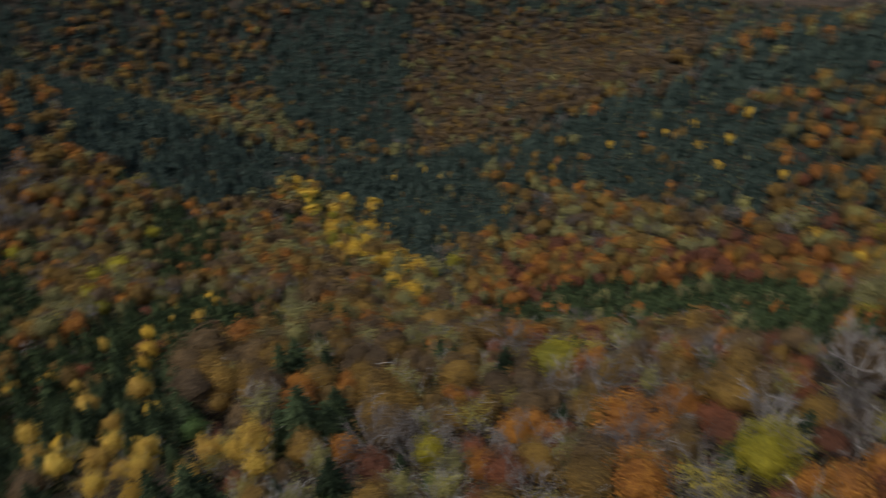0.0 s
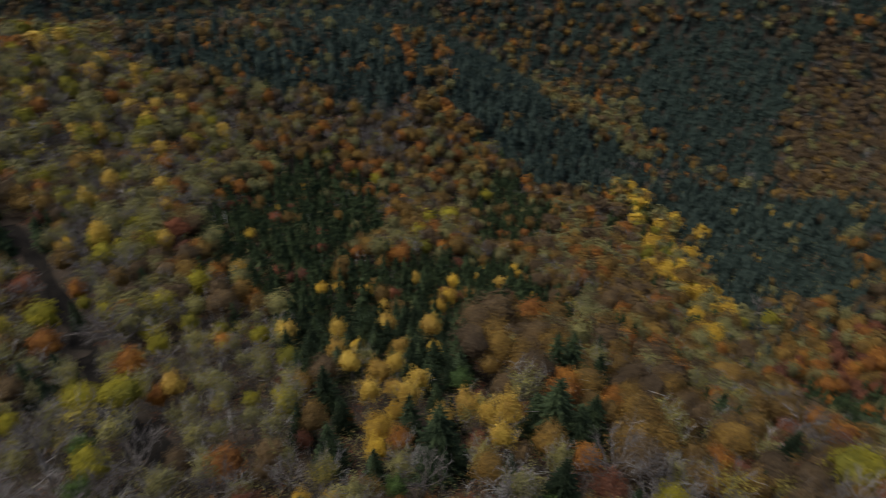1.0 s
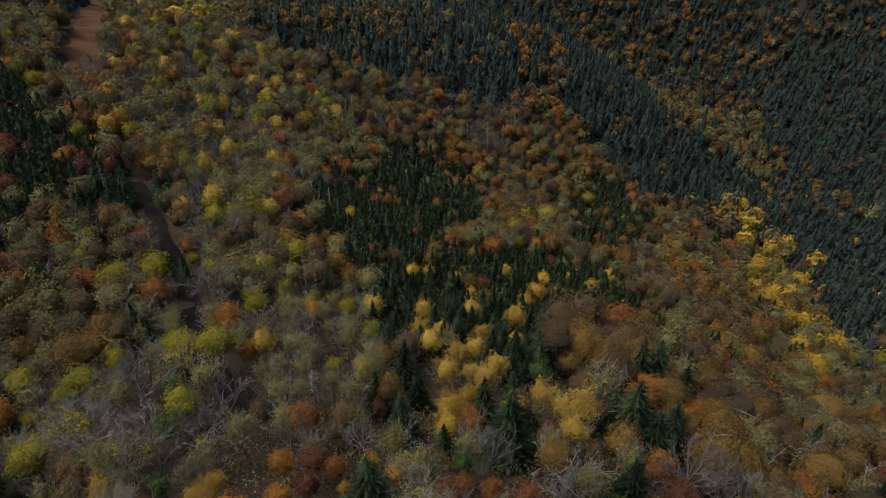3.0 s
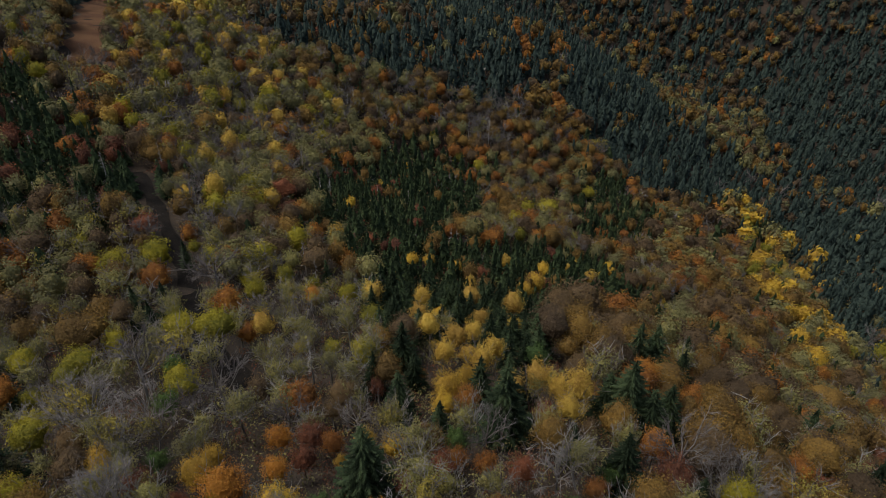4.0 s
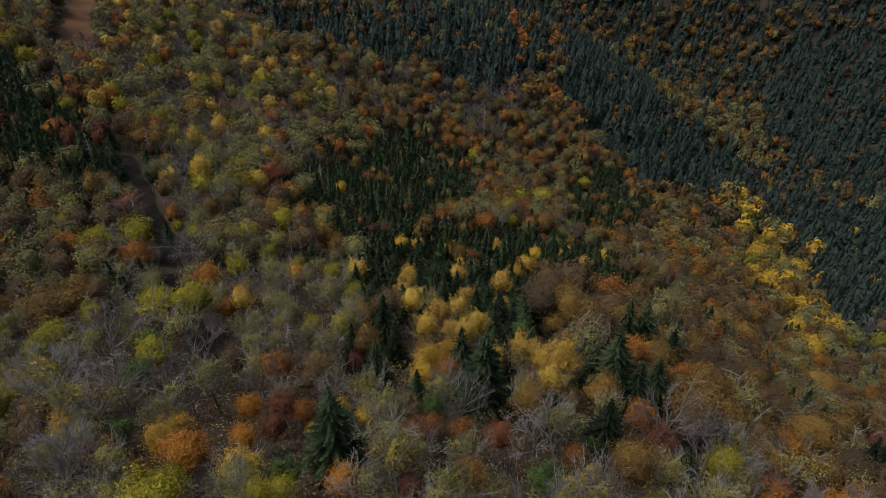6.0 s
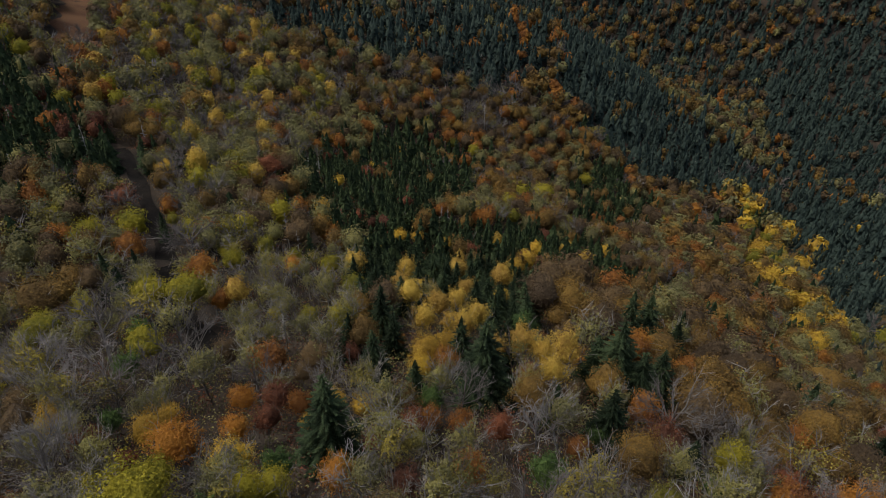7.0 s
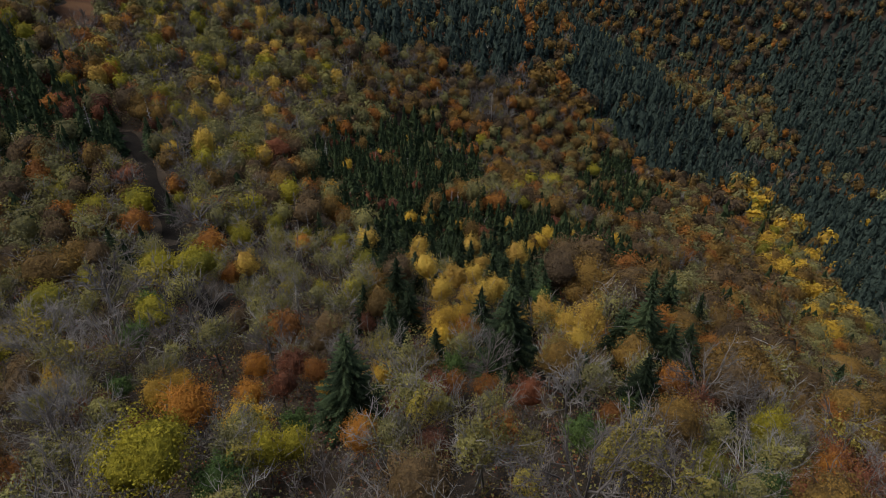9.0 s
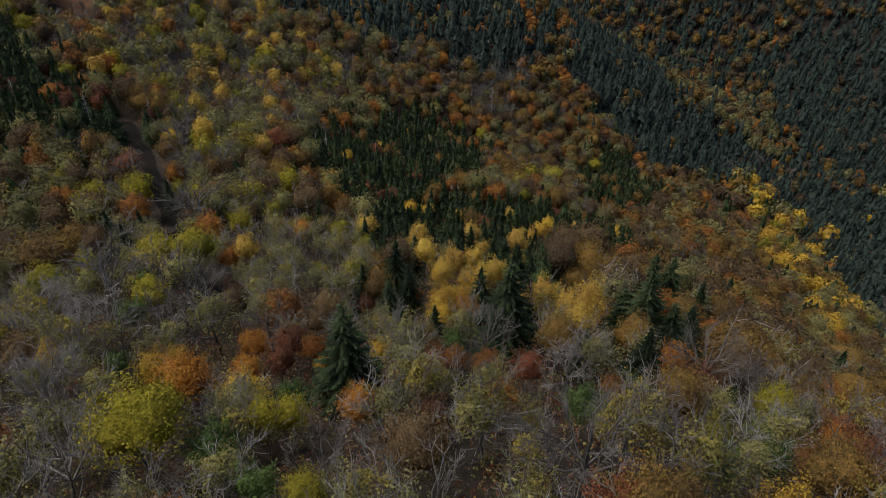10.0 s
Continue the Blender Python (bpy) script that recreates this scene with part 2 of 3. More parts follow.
def skirts(levels, points):
    """A spruce as overlapping ragged skirts of boughs, unit height and unit radius at the foot."""
    vs, fs, n0 = [], [], 0
    for i in range(levels):
        z = 0.04 + 0.90 * (i / levels) ** 0.95
        reach = (1 - z) ** 0.76 * rng.uniform(0.82, 1.15)
        m = max(points - i // 2 * 2, 6)
        a = 2 * np.pi * (np.arange(m) + rng.uniform(-0.3, 0.3, m)) / m + i * 0.9
        r = reach * np.where(np.arange(m) % 2 == 0, rng.uniform(0.8, 1.2, m), rng.uniform(0.45, 0.68, m))
        zz = z + rng.uniform(-0.5, 0.5, m) / levels - 0.05 * r + np.where(np.arange(m) % 2 == 0, 0.0, 0.03 * reach)
        top = min(z + 1.5 / levels, 1.0)
        vs.append(np.concatenate([[[0, 0, top]], np.stack([np.cos(a) * r, np.sin(a) * r, zz], 1)]))
        k = np.arange(m)
        fs.append(np.stack([np.full(m, n0), n0 + 1 + k, n0 + 1 + (k + 1) % m], 1))
        n0 += m + 1
    return np.concatenate(vs), np.concatenate(fs)


def tubes(seg, sides=3):
    """Tapered limbs: rows of x0 y0 z0 x1 y1 z1 r0 r1."""
    seg = np.asarray(seg, float)
    p, q, r0, r1 = seg[:, :3], seg[:, 3:6], seg[:, 6], seg[:, 7]
    d = q - p
    d /= np.linalg.norm(d, axis=1)[:, None] + 1e-9
    u = np.cross(d, np.array([0.31, 0.87, 0.12]))
    u /= np.linalg.norm(u, axis=1)[:, None] + 1e-9
    w = np.cross(d, u)
    ring = []
    for c, r in ((p, r0), (q, r1)):
        for k in range(sides):
            a = 2 * np.pi * k / sides
            ring.append(c + (u * math.cos(a) + w * math.sin(a)) * r[:, None])
    v = np.stack(ring, 1).reshape(-1, 3)
    base = (np.arange(len(seg)) * 2 * sides)[:, None]
    f = []
    for k in range(sides):
        a, b = base + k, base + (k + 1) % sides
        f += [np.concatenate([a, b, b + sides], 1), np.concatenate([a, b + sides, a + sides], 1)]
    return v, np.concatenate(f)


def joined(*parts):
    """Several vertex and face arrays as one."""
    vs, fs, n0 = [], [], 0
    for v, f in parts:
        vs.append(v)
        fs.append(f + n0)
        n0 += len(v)
    return np.concatenate(vs), np.concatenate(fs)


def twigs(seg, n, long, wide):
    """Fine twigs off the outer limbs: thin blades."""
    outer = seg[np.argsort(seg[:, 6])[: max(len(seg) * 2 // 3, 4)]]
    pick = outer[rng.integers(0, len(outer), n)]
    way = pick[:, 3:6] - pick[:, :3]
    way = way / (np.linalg.norm(way, axis=1)[:, None] + 1e-9) + rng.normal(size=(n, 3)) * 0.55 + np.array([0, 0, 0.15])
    way /= np.linalg.norm(way, axis=1)[:, None]
    start = pick[:, :3] + (pick[:, 3:6] - pick[:, :3]) * rng.uniform(0, 1, n)[:, None]
    end = start + way * (long * rng.uniform(0.5, 1.3, n))[:, None]
    u = np.cross(way, rng.normal(size=(n, 3)))
    u /= np.linalg.norm(u, axis=1)[:, None] + 1e-9
    return np.stack([start + u * wide, start - u * wide, end], 1).reshape(-1, 3), np.arange(3 * n).reshape(-1, 3)


def limbs(depth, spread=0.75, trunk=0.30, thick=0.0125, kids=(7, 4, 4, 3)):
    """Limb rows for a broadleaved tree of height 1 and crown radius about spread * 0.5."""
    out = []
    bend = rng.normal(size=2) * 0.03
    top = np.array([bend[0], bend[1], trunk])
    out.append([0, 0, -0.04, *top, thick * 1.25, thick])
    lead = np.array([bend[0] * 2, bend[1] * 2, 0.72])
    out.append([*top, *lead, thick, thick * 0.4])

    def grow(p, way, long, r, level):
        mid = p + way * long * 0.5 + rng.normal(size=3) * long * 0.06
        end = p + way * long + rng.normal(size=3) * long * 0.10 + np.array([0, 0, long * 0.08])
        out.append([*p, *mid, r, r * 0.8])
        out.append([*mid, *end, r * 0.8, r * 0.5])
        if level >= depth:
            return
        for _ in range(kids[level]):
            s = rng.uniform(0.35, 1.0)
            start = p + (end - p) * s
            turn = way + rng.normal(size=3) * 0.55 + np.array([0, 0, 0.22])
            turn /= np.linalg.norm(turn)
            grow(start, turn, long * rng.uniform(0.42, 0.68), r * 0.52, level + 1)

    for k in range(kids[0]):
        a = 2 * np.pi * (k + rng.uniform(-0.3, 0.3)) / kids[0]
        s = rng.uniform(0.0, 1.0)
        way = np.array([math.cos(a) * spread, math.sin(a) * spread, rng.uniform(0.5, 1.1)])
        way /= np.linalg.norm(way)
        grow(top + (lead - top) * s * 0.8, way, 0.38 * rng.uniform(0.75, 1.1) * (1 - 0.35 * s), thick * 0.62, 1)
    return np.array(out)


def slivers(seg, wide):
    """Far twigs: one thin triangle a limb."""
    p, q = seg[:, :3], seg[:, 3:6]
    u = np.cross(q - p, rng.normal(size=(len(seg), 3)))
    u /= np.linalg.norm(u, axis=1)[:, None] + 1e-9
    w = wide * (0.5 + seg[:, 6] / seg[:, 6].max())[:, None]
    return np.stack([p + u * w, p - u * w, q], 1).reshape(-1, 3), np.arange(3 * len(seg)).reshape(-1, 3)


def boughs(levels, around, pairs):
    """Conifer boughs in drooping whorls, each a rib with side sprays of needles: unit height and unit radius at the foot."""
    vs, fs, n0 = [], [], 0
    for i in range(levels):
        z = 0.05 + 0.93 * (i / levels) ** 0.92
        reach = max((1 - z) ** 0.74, 0.05)
        count = max(around - int(i * around * 0.5 / levels), 4)
        for k in range(count):
            a = 2 * np.pi * (k + rng.uniform(-0.35, 0.35)) / count + i * 0.7
            r = reach * rng.uniform(0.72, 1.15)
            out, side = np.array([math.cos(a), math.sin(a), 0]), np.array([-math.sin(a), math.cos(a), 0])
            zz = z + rng.uniform(-0.35, 0.35) / levels
            droop = rng.uniform(0.05, 0.11)
            s = np.linspace(0.25, 0.97, pairs)
            rib = out * (r * s)[:, None] + np.array([0, 0, 1.0]) * (zz + 0.03 * r - droop * r * s ** 1.5 + 0.03 * r * s ** 4)[:, None]
            step = out * r * 0.5 / pairs
            for sgn in (1, -1):
                long = (r * 0.27 * (1.08 - s * 0.8) * rng.uniform(0.7, 1.3, pairs))[:, None]
                tip = rib + side * sgn * long + out * long * 0.75 - np.array([0, 0, 0.045]) * long / 0.3
                vs.append(np.stack([rib - step, rib + step * 1.3, tip], 1).reshape(-1, 3))
                f = n0 + np.arange(pairs * 3).reshape(-1, 3)
                fs.append(f if sgn > 0 else f[:, ::-1])
                n0 += pairs * 3
            vs.append(np.stack([rib[-1] + side * r * 0.05, rib[-1] - side * r * 0.05, rib[-1] + out * r * 0.14]))
            fs.append(n0 + np.arange(3)[None])
            n0 += 3
    return np.concatenate(vs), np.concatenate(fs)


# how each kind of tree is made: crown form, height, crown radius, leaf sprays near, limbs shown
FORMS = {
    "gold": ("round", 10.5, 3.3), "birch": ("dome", 11.5, 2.9), "ochre": ("round", 11.0, 3.7), "tan": ("round", 11.0, 3.7), "orange": ("round", 10.0, 3.2),
    "red": ("dome", 9.0, 3.0), "olive": ("open", 11.0, 3.4), "lime": ("round", 10.5, 3.4), "green": ("dome", 8.0, 2.4),
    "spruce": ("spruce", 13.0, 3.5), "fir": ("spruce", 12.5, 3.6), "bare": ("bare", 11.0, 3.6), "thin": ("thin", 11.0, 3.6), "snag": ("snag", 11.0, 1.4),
}
NAMES = {
    "gold": ("maple_tree", "maple with a rounded crown of gold leaves", "tree"),
    "birch": ("birch_tree", "slender birch with thinning pale gold leaves", "tree"),
    "ochre": ("oak_tree", "oak with a broad crown of ochre leaves", "tree"),
    "tan": ("beech_tree", "beech with withered tan-brown leaves", "tree"),
    "orange": ("cherry_tree", "wild cherry tree with bright orange leaves", "tree"),
    "red": ("rowan_tree", "low tree with russet red leaves", "tree"),
    "olive": ("ash_tree", "ash with sparse olive leaves and grey limbs", "tree"),
    "lime": ("lime_tree", "rounded tree with yellow-green leaves", "tree"),
    "green": ("hazel_bush", "leafy green bush under taller trees", "bush"),
    "spruce": ("spruce_tree", "dark green spruce with drooping boughs", "conifer"),
    "fir": ("fir_tree", "tall green fir tinted haze-blue on the far slopes", "conifer"),
    "bare": ("bare_tree", "leafless tree with grey forking branches", "tree"),
    "thin": ("aspen_tree", "nearly leafless tree with a few olive leaves on grey twigs", "tree"),
    "snag": ("dead_spruce", "dead spruce with bleached bare branches", "dead tree"),
}


def snag_limbs(n):
    seg = [[0, 0, -0.03, 0, 0, 0.55, 0.014, 0.010], [0, 0, 0.55, 0.01, 0, 1.0, 0.010, 0.002]]
    for _ in range(n):
        z, a = rng.uniform(0.25, 0.97), rng.uniform(0, 2 * np.pi)
        r = 0.17 * (1.05 - z) + 0.02
        seg.append([0, 0, z, math.cos(a) * r, math.sin(a) * r, z - 0.02, 0.004, 0.0015])
    return np.array(seg)


VARIANTS = 3


@lru_cache(maxsize=None)
def shape(kind, level, variant):
    """Wood and leaf arrays of a tree at true size: level 0 close by, 1 a little off, 2 across the slope, 3 far."""
    form, tall, radius = FORMS[kind]
    wood = leaf = None
    size = np.array([radius, radius, tall])
    if form == "spruce":
        v, f = skirts(*((11, 12), (9, 10), (10, 8), (8, 7), (6, 6))[level])
        if level < 2:
            v, f = joined((v * np.array([0.66, 0.66, 0.97]), f), boughs(*((20, 15, 7), (14, 11, 4))[level]))
        leaf = (v * size, f)
        if level < 2:
            wood = tubes([[0, 0, -0.5, 0, 0, tall * 0.5, 0.17, 0.10], [0, 0, tall * 0.5, 0, 0, tall * 0.97, 0.10, 0.02]], 5)
    elif form in ("bare", "thin") or form == "open" and level < 2:
        depth, kids = ((3, (8, 4, 4)), (2, (7, 4)), (2, (6, 4)), (2, (6, 3)), (1, (7,)))[level]
        seg = limbs(depth, 0.85, kids=kids) * tall
        seg[:, 6:] = np.maximum(seg[:, 6:], 0.012)
        fine = twigs(seg, ((1300, 700, 380, 200, 90) if form == "bare" else (340, 180, 170, 110, 50))[level], (0.9, 1.2, 1.7, 2.0, 2.6)[level], (0.012, 0.018, 0.032, 0.05, 0.09)[level])
        wood = joined(tubes(seg, 3) if level < 2 else slivers(seg[1:], 0.05 + 0.03 * level), fine)
        if form != "bare":
            n = ((2600, 1300, 0, 0, 0) if form == "open" else (1700, 620, 260, 140, 64))[level]
            (p, d), _ = crown(n, "open", 22)
            leaf = cards(p * size * np.array([0.92, 0.92, 1.0]), d, (0.115, 0.14, 0.22, 0.33, 0.55)[level])
    elif form == "snag":
        seg = snag_limbs((60, 40, 26, 20, 14)[level]) * tall
        wood = tubes(seg, 3) if level < 2 else slivers(seg, 0.10)
    else:
        if level < 2:
            (p, d), (v, f) = crown((4000, 1800)[level], form, (40, 30)[level], 2, (0.70, 0.80)[level])
        else:
            (p, d), (v, f) = clumped((620, 270, 70)[level - 2], form, (13, 10, 7)[level - 2], (2, 2, 1)[level - 2])
        leaf = joined((v * size, f), cards(p * size, d, (0.085, 0.125, 0.225, 0.34, 0.75)[level]))
        if level < 2:
            seg = limbs(2, radius / tall * 2, kids=(7, 4)) * tall * 0.9
            wood = tubes(seg[: (len(seg) if level == 0 else 18)], 3)
    return wood, leaf


def materials_of(kind):
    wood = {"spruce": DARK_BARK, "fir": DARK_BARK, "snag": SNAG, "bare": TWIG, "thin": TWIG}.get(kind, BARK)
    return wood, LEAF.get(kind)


masters = {}


def plant(kind, level, variant, x, y, z, size, turn, girth=1.0):
    """One tree of its own, with its parts."""
    m = Matrix.LocRotScale((x, y, z - 0.15), Euler((0, 0, turn)), (size * girth, size * girth, size))
    key = (kind, level, variant)
    if key in masters:
        return copy_thing(masters[key], m @ Matrix.Diagonal((*[1 / q for q in masters[key].scale], 1)))
    name, label, category = NAMES[kind]
    ob = new(name)
    tagged(ob, label, category, "trees of the hillside wood")
    wood, leaf = shape(kind, level, variant)
    mats = materials_of(kind)
    for what, arrays, mat in (("trunk", wood, mats[0]), ("crown", leaf, mats[1])):
        if arrays is not None:
            child = new(what, mesh_of(what, *arrays, mat, kind not in ("spruce", "fir")))
            child.parent = ob
    ob.matrix_basis = m
    masters[key] = ob
    return ob


# ---- stands: outlines on the plan, with the share of each kind ----
STANDS = [
    ("crest line firs", [(316, 324), (325, 250), (362, 197), (403, 154), (447, 124), (405, 108), (374, 139), (342, 184), (312, 239), (299, 295)], dict(fir=100), 0.95),
    ("far firs block", [(369, 704), (488, 619), (349, 448), (311, 504), (289, 558), (322, 635)], dict(fir=93, tan=5, ochre=2), 0.9),
    ("far brown side", [(500, 631), (870, 409), (368, 201), (324, 327), (337, 432)], dict(tan=56, bare=14, ochre=14, olive=8, fir=8), 0.9),
    ("spur block wood", [(305, 277), (309, 236), (325, 208), (340, 182), (348, 155), (332, 116), (293, 95), (273, 101), (276, 138), (272, 168), (271, 203), (270, 241)], dict(fir=90, gold=3, ochre=4, orange=3), 0.9),
    ("spur orange wood", [(374, 139), (402, 106), (240, 41), (260, 79), (332, 116)], dict(orange=14, ochre=24, red=10, fir=42, olive=10), 0.9),
    ("valley firs", [(265, 436), (316, 391), (293, 294), (271, 247), (237, 219), (227, 241), (176, 202), (157, 209), (201, 277), (206, 317), (246, 398)], dict(fir=92, ochre=4, gold=2, olive=2), 0.9),
    ("grey oak strip", [(265, 215), (275, 138), (264, 81), (250, 75), (232, 171)], dict(ochre=34, olive=26, bare=20, tan=14, orange=6), 0.95),
    ("red strip", [(223, 200), (246, 106), (246, 72), (212, 59), (193, 138), (158, 140), (137, 144), (173, 175)], dict(red=38, orange=26, ochre=24, olive=12), 0.9),
    ("gully wood", [(162, 150), (191, 137), (208, 88), (204, 56), (175, 30), (134, 20), (129, 31), (146, 58), (135, 119)], dict(spruce=88, orange=6, olive=6), 0.9),
    ("hollow pines", [(70, 340), (109, 378), (110, 315), (86, 257), (68, 249), (63, 274)], dict(spruce=84, ochre=9, olive=4, orange=3), 0.85),
    ("west pines", [(-1, 306), (22, 315), (24, 249), (7, 220), (-1, 229)], dict(spruce=80, ochre=8, bare=6, olive=6), 0.85),
    ("flank wood", [(94, 515), (181, 720), (194, 620), (183, 495), (205, 485), (239, 494), (200, 425), (170, 375), (146, 377), (118, 379), (101, 397), (90, 425), (75, 425), (79, 469)], dict(fir=94, ochre=3, olive=2, snag=1), 0.9),
    ("rim wood", [(170, 732), (201, 726), (229, 620), (282, 611), (291, 572), (286, 510), (245, 466), (233, 491), (207, 490), (184, 502), (204, 679)], dict(olive=44, ochre=24, tan=12, fir=14, orange=6), 1.05),
    ("gorge wood", [(299, 610), (323, 526), (368, 493), (335, 432), (304, 441), (287, 484), (256, 473), (286, 510)], dict(fir=60, ochre=18, orange=8, olive=11, bare=3), 0.9),
    ("orange strip", [(47, 493), (127, 741), (94, 518), (46, 465)], dict(orange=30, ochre=22, fir=48), 0.95),
    ("crest firs", [(-18, 827), (74, 791), (130, 775), (127, 744), (47, 493), (-2, 451)], dict(fir=84, ochre=10, olive=6), 0.9),
    ("shoulder firs", [(-2, 426), (44, 440), (58, 431), (52, 401), (27, 394), (-2, 394)], dict(fir=92, ochre=5, orange=3), 0.9),
    ("mixed shoulder", [(63, 475), (85, 498), (81, 425), (99, 381), (71, 347), (62, 384)], dict(ochre=38, orange=16, olive=16, bare=14, fir=10, tan=6), 0.95),
    ("far side", [(164, 736), (137, 776), (145, 800), (441, 696), (368, 493), (323, 526), (299, 610), (237, 647), (202, 731)], dict(fir=50, tan=24, ochre=18, olive=5, orange=3), 1.05),
    ("lower spruces", [(-18, 119), (-18, 141), (-10, 158), (9, 177), (25, 202), (36, 200), (62, 226), (67, 210), (80, 199), (66, 157), (46, 138), (40, 143), (23, 109), (19, 90), (11, 94), (8, 104), (-5, 102), (-11, 92)],
     dict(spruce=86, gold=3, birch=3, ochre=5, red=3), 0.85),
    ("slope spruces", [(70, 291), (97, 335), (128, 359), (110, 293), (79, 257)], dict(spruce=84, ochre=8, olive=5, orange=3), 0.85),
    ("stand tail", [(54, 202), (71, 215), (77, 178), (76, 151), (68, 144), (60, 158), (51, 162)], dict(spruce=92, ochre=8), 0.85),
    ("central spruces", [(-55, 222), (-49, 254), (-38, 262), (-28, 305), (-17, 332), (-3, 319), (14, 331), (22, 311), (19, 267), (4, 237), (0, 188), (18, 189), (36, 210), (61, 228), (69, 222), (58, 183), (70, 175), (72, 163), (56, 153), (48, 157), (30, 131), (20, 96), (11, 90), (5, 90), (-2, 111), (-10, 141), (-15, 133), (-25, 142), (-30, 162), (-39, 160)],
     dict(spruce=84, gold=2, red=5, ochre=5, snag=2, olive=2), 0.85),
    ("hollow spruces", [(78, 300), (101, 343), (123, 347), (118, 297), (90, 259), (78, 261)], dict(spruce=80, ochre=12, gold=4, orange=4), 0.85),
    ("flank firs", [(115, 407), (210, 504), (226, 600), (219, 494), (193, 431), (186, 391), (166, 391), (133, 377), (130, 399)], dict(fir=95, ochre=3, snag=2), 0.9),
    ("ridge firs", [(-114, 397), (-31, 430), (60, 536), (130, 600), (160, 560), (113, 470), (36, 431), (-9, 388), (-47, 380), (-90, 370)], dict(fir=80, orange=6, ochre=9, olive=4, red=1), 0.9),
    ("opposite firs", [(229, 400), (271, 438), (322, 416), (261, 311), (204, 230), (187, 221), (167, 222), (206, 274), (197, 298), (228, 369)], dict(fir=97, ochre=2, olive=1), 0.85),
    ("golden stream side", [(188, 397), (224, 429), (243, 415), (217, 374), (225, 356), (209, 317), (182, 277), (184, 259), (172, 234), (167, 211), (184, 201), (181, 196), (104, 154), (122, 183), (142, 204), (141, 220), (153, 255), (183, 331), (186, 361)], dict(gold=24, ochre=38, lime=6, olive=16, spruce=10, tan=6), 1.2),
    ("upper far firs", [(309, 590), (403, 585), (352, 470), (325, 503), (308, 527)], dict(fir=93, ochre=4, tan=3), 0.95),
    ("far plantation", [(288, 727), (355, 704), (423, 654), (476, 610), (359, 466), (324, 517), (300, 574), (295, 650)], dict(fir=95, tan=3, ochre=2), 0.95),
    ("dark far slope", [(145, 792), (226, 728), (299, 662), (309, 625), (364, 484), (431, 653), (356, 684), (290, 763), (204, 807)], dict(fir=54, tan=24, ochre=14, bare=5, orange=3), 1.05),
    ("dark west wood", [(-240, 200), (-175, 257), (-162, 259), (-138, 228), (-122, 219), (-91, 192), (-89, 169), (-95, 155), (-112, 171), (-109, 147), (-108, 132), (-162, 121)],
     dict(spruce=74, red=9, orange=4, olive=8, bare=2, snag=3), 0.95),
    ("spur ridge firs", [(319, 393), (318, 289), (324, 226), (346, 191), (375, 164), (400, 136), (460, 130), (520, 60), (430, 60), (391, 102), (376, 135), (363, 152), (339, 186), (320, 223), (308, 273), (302, 343)],
     dict(fir=95, ochre=5), 1.0),
    ("spur block firs", [(305, 198), (341, 187), (359, 154), (342, 124), (306, 111), (282, 108), (275, 145), (278, 179)], dict(fir=92, gold=3, ochre=3, orange=2), 0.9),
    ("spur knot firs", [(290, 263), (304, 229), (276, 208), (268, 236)], dict(fir=92, ochre=8), 0.9),
    ("spur foot firs", [(301, 396), (280, 319), (259, 248), (230, 213), (205, 234), (237, 293)], dict(fir=90, ochre=5, lime=2, gold=3), 0.85),
    ("spur east firs", [(334, 114), (339, 92), (307, 71), (311, 94)], dict(fir=85, ochre=15), 0.9),
    ("gully spruces", [(162, 150), (191, 137), (211, 90), (175, 30), (135, 16), (125, 22), (141, 55), (130, 120)], dict(spruce=82, orange=9, olive=9), 0.85),
    ("red band", [(147, 161), (209, 187), (240, 144), (235, 88), (268, 50), (190, 28), (217, 92), (150, 133), (123, 125)], dict(red=34, orange=30, ochre=20, gold=6, olive=10), 0.8),
    ("spur mixed wood", [(277, 323), (304, 279), (274, 236), (300, 167), (360, 140), (400, 90), (386, 40), (268, 50), (235, 88), (240, 144), (209, 187), (147, 161), (174, 208)],
     dict(ochre=20, tan=16, orange=8, olive=18, fir=32, bare=6), 0.85),
    ("near mounds", [(127, 117), (141, 55), (130, 14), (64, 0), (31, 36), (57, 62)], dict(bare=14, thin=6, tan=28, orange=9, ochre=20, red=12, olive=7, spruce=4), 1.15),
    ("birch grove", [(-19, 124), (-3, 120), (13, 97), (16, 77), (6, 64), (-6, 72), (-6, 89)], dict(birch=42, gold=9, spruce=20, orange=14, red=8, olive=7), 0.95),
    ("domed oaks", [(20, 96), (33, 136), (50, 157), (47, 132), (64, 154), (57, 123), (31, 81), (21, 77)], dict(tan=42, ochre=50, olive=8), 1.3),
    ("brown slope", [(99, 263), (163, 381), (186, 392), (182, 344), (163, 282), (136, 216), (106, 156), (77, 70), (32, 53), (15, 49), (19, 86), (29, 126), (44, 150), (59, 142), (76, 149)],
     dict(tan=30, ochre=40, olive=12, orange=10, bare=3, spruce=5), 1.3),
    ("upper bare wood", [(-67, 334), (-28, 379), (41, 407), (62, 393), (18, 344), (-20, 344), (-52, 303)], dict(bare=30, thin=14, ochre=22, olive=14, tan=8, snag=6, orange=6), 0.9),
    ("upper mixed wood", [(-29, 396), (44, 434), (103, 458), (104, 407), (129, 391), (167, 367), (97, 305), (45, 255), (25, 267), (25, 312), (62, 393), (27, 402)],
     dict(ochre=32, tan=20, orange=12, olive=18, bare=6, thin=6, spruce=6), 0.9),
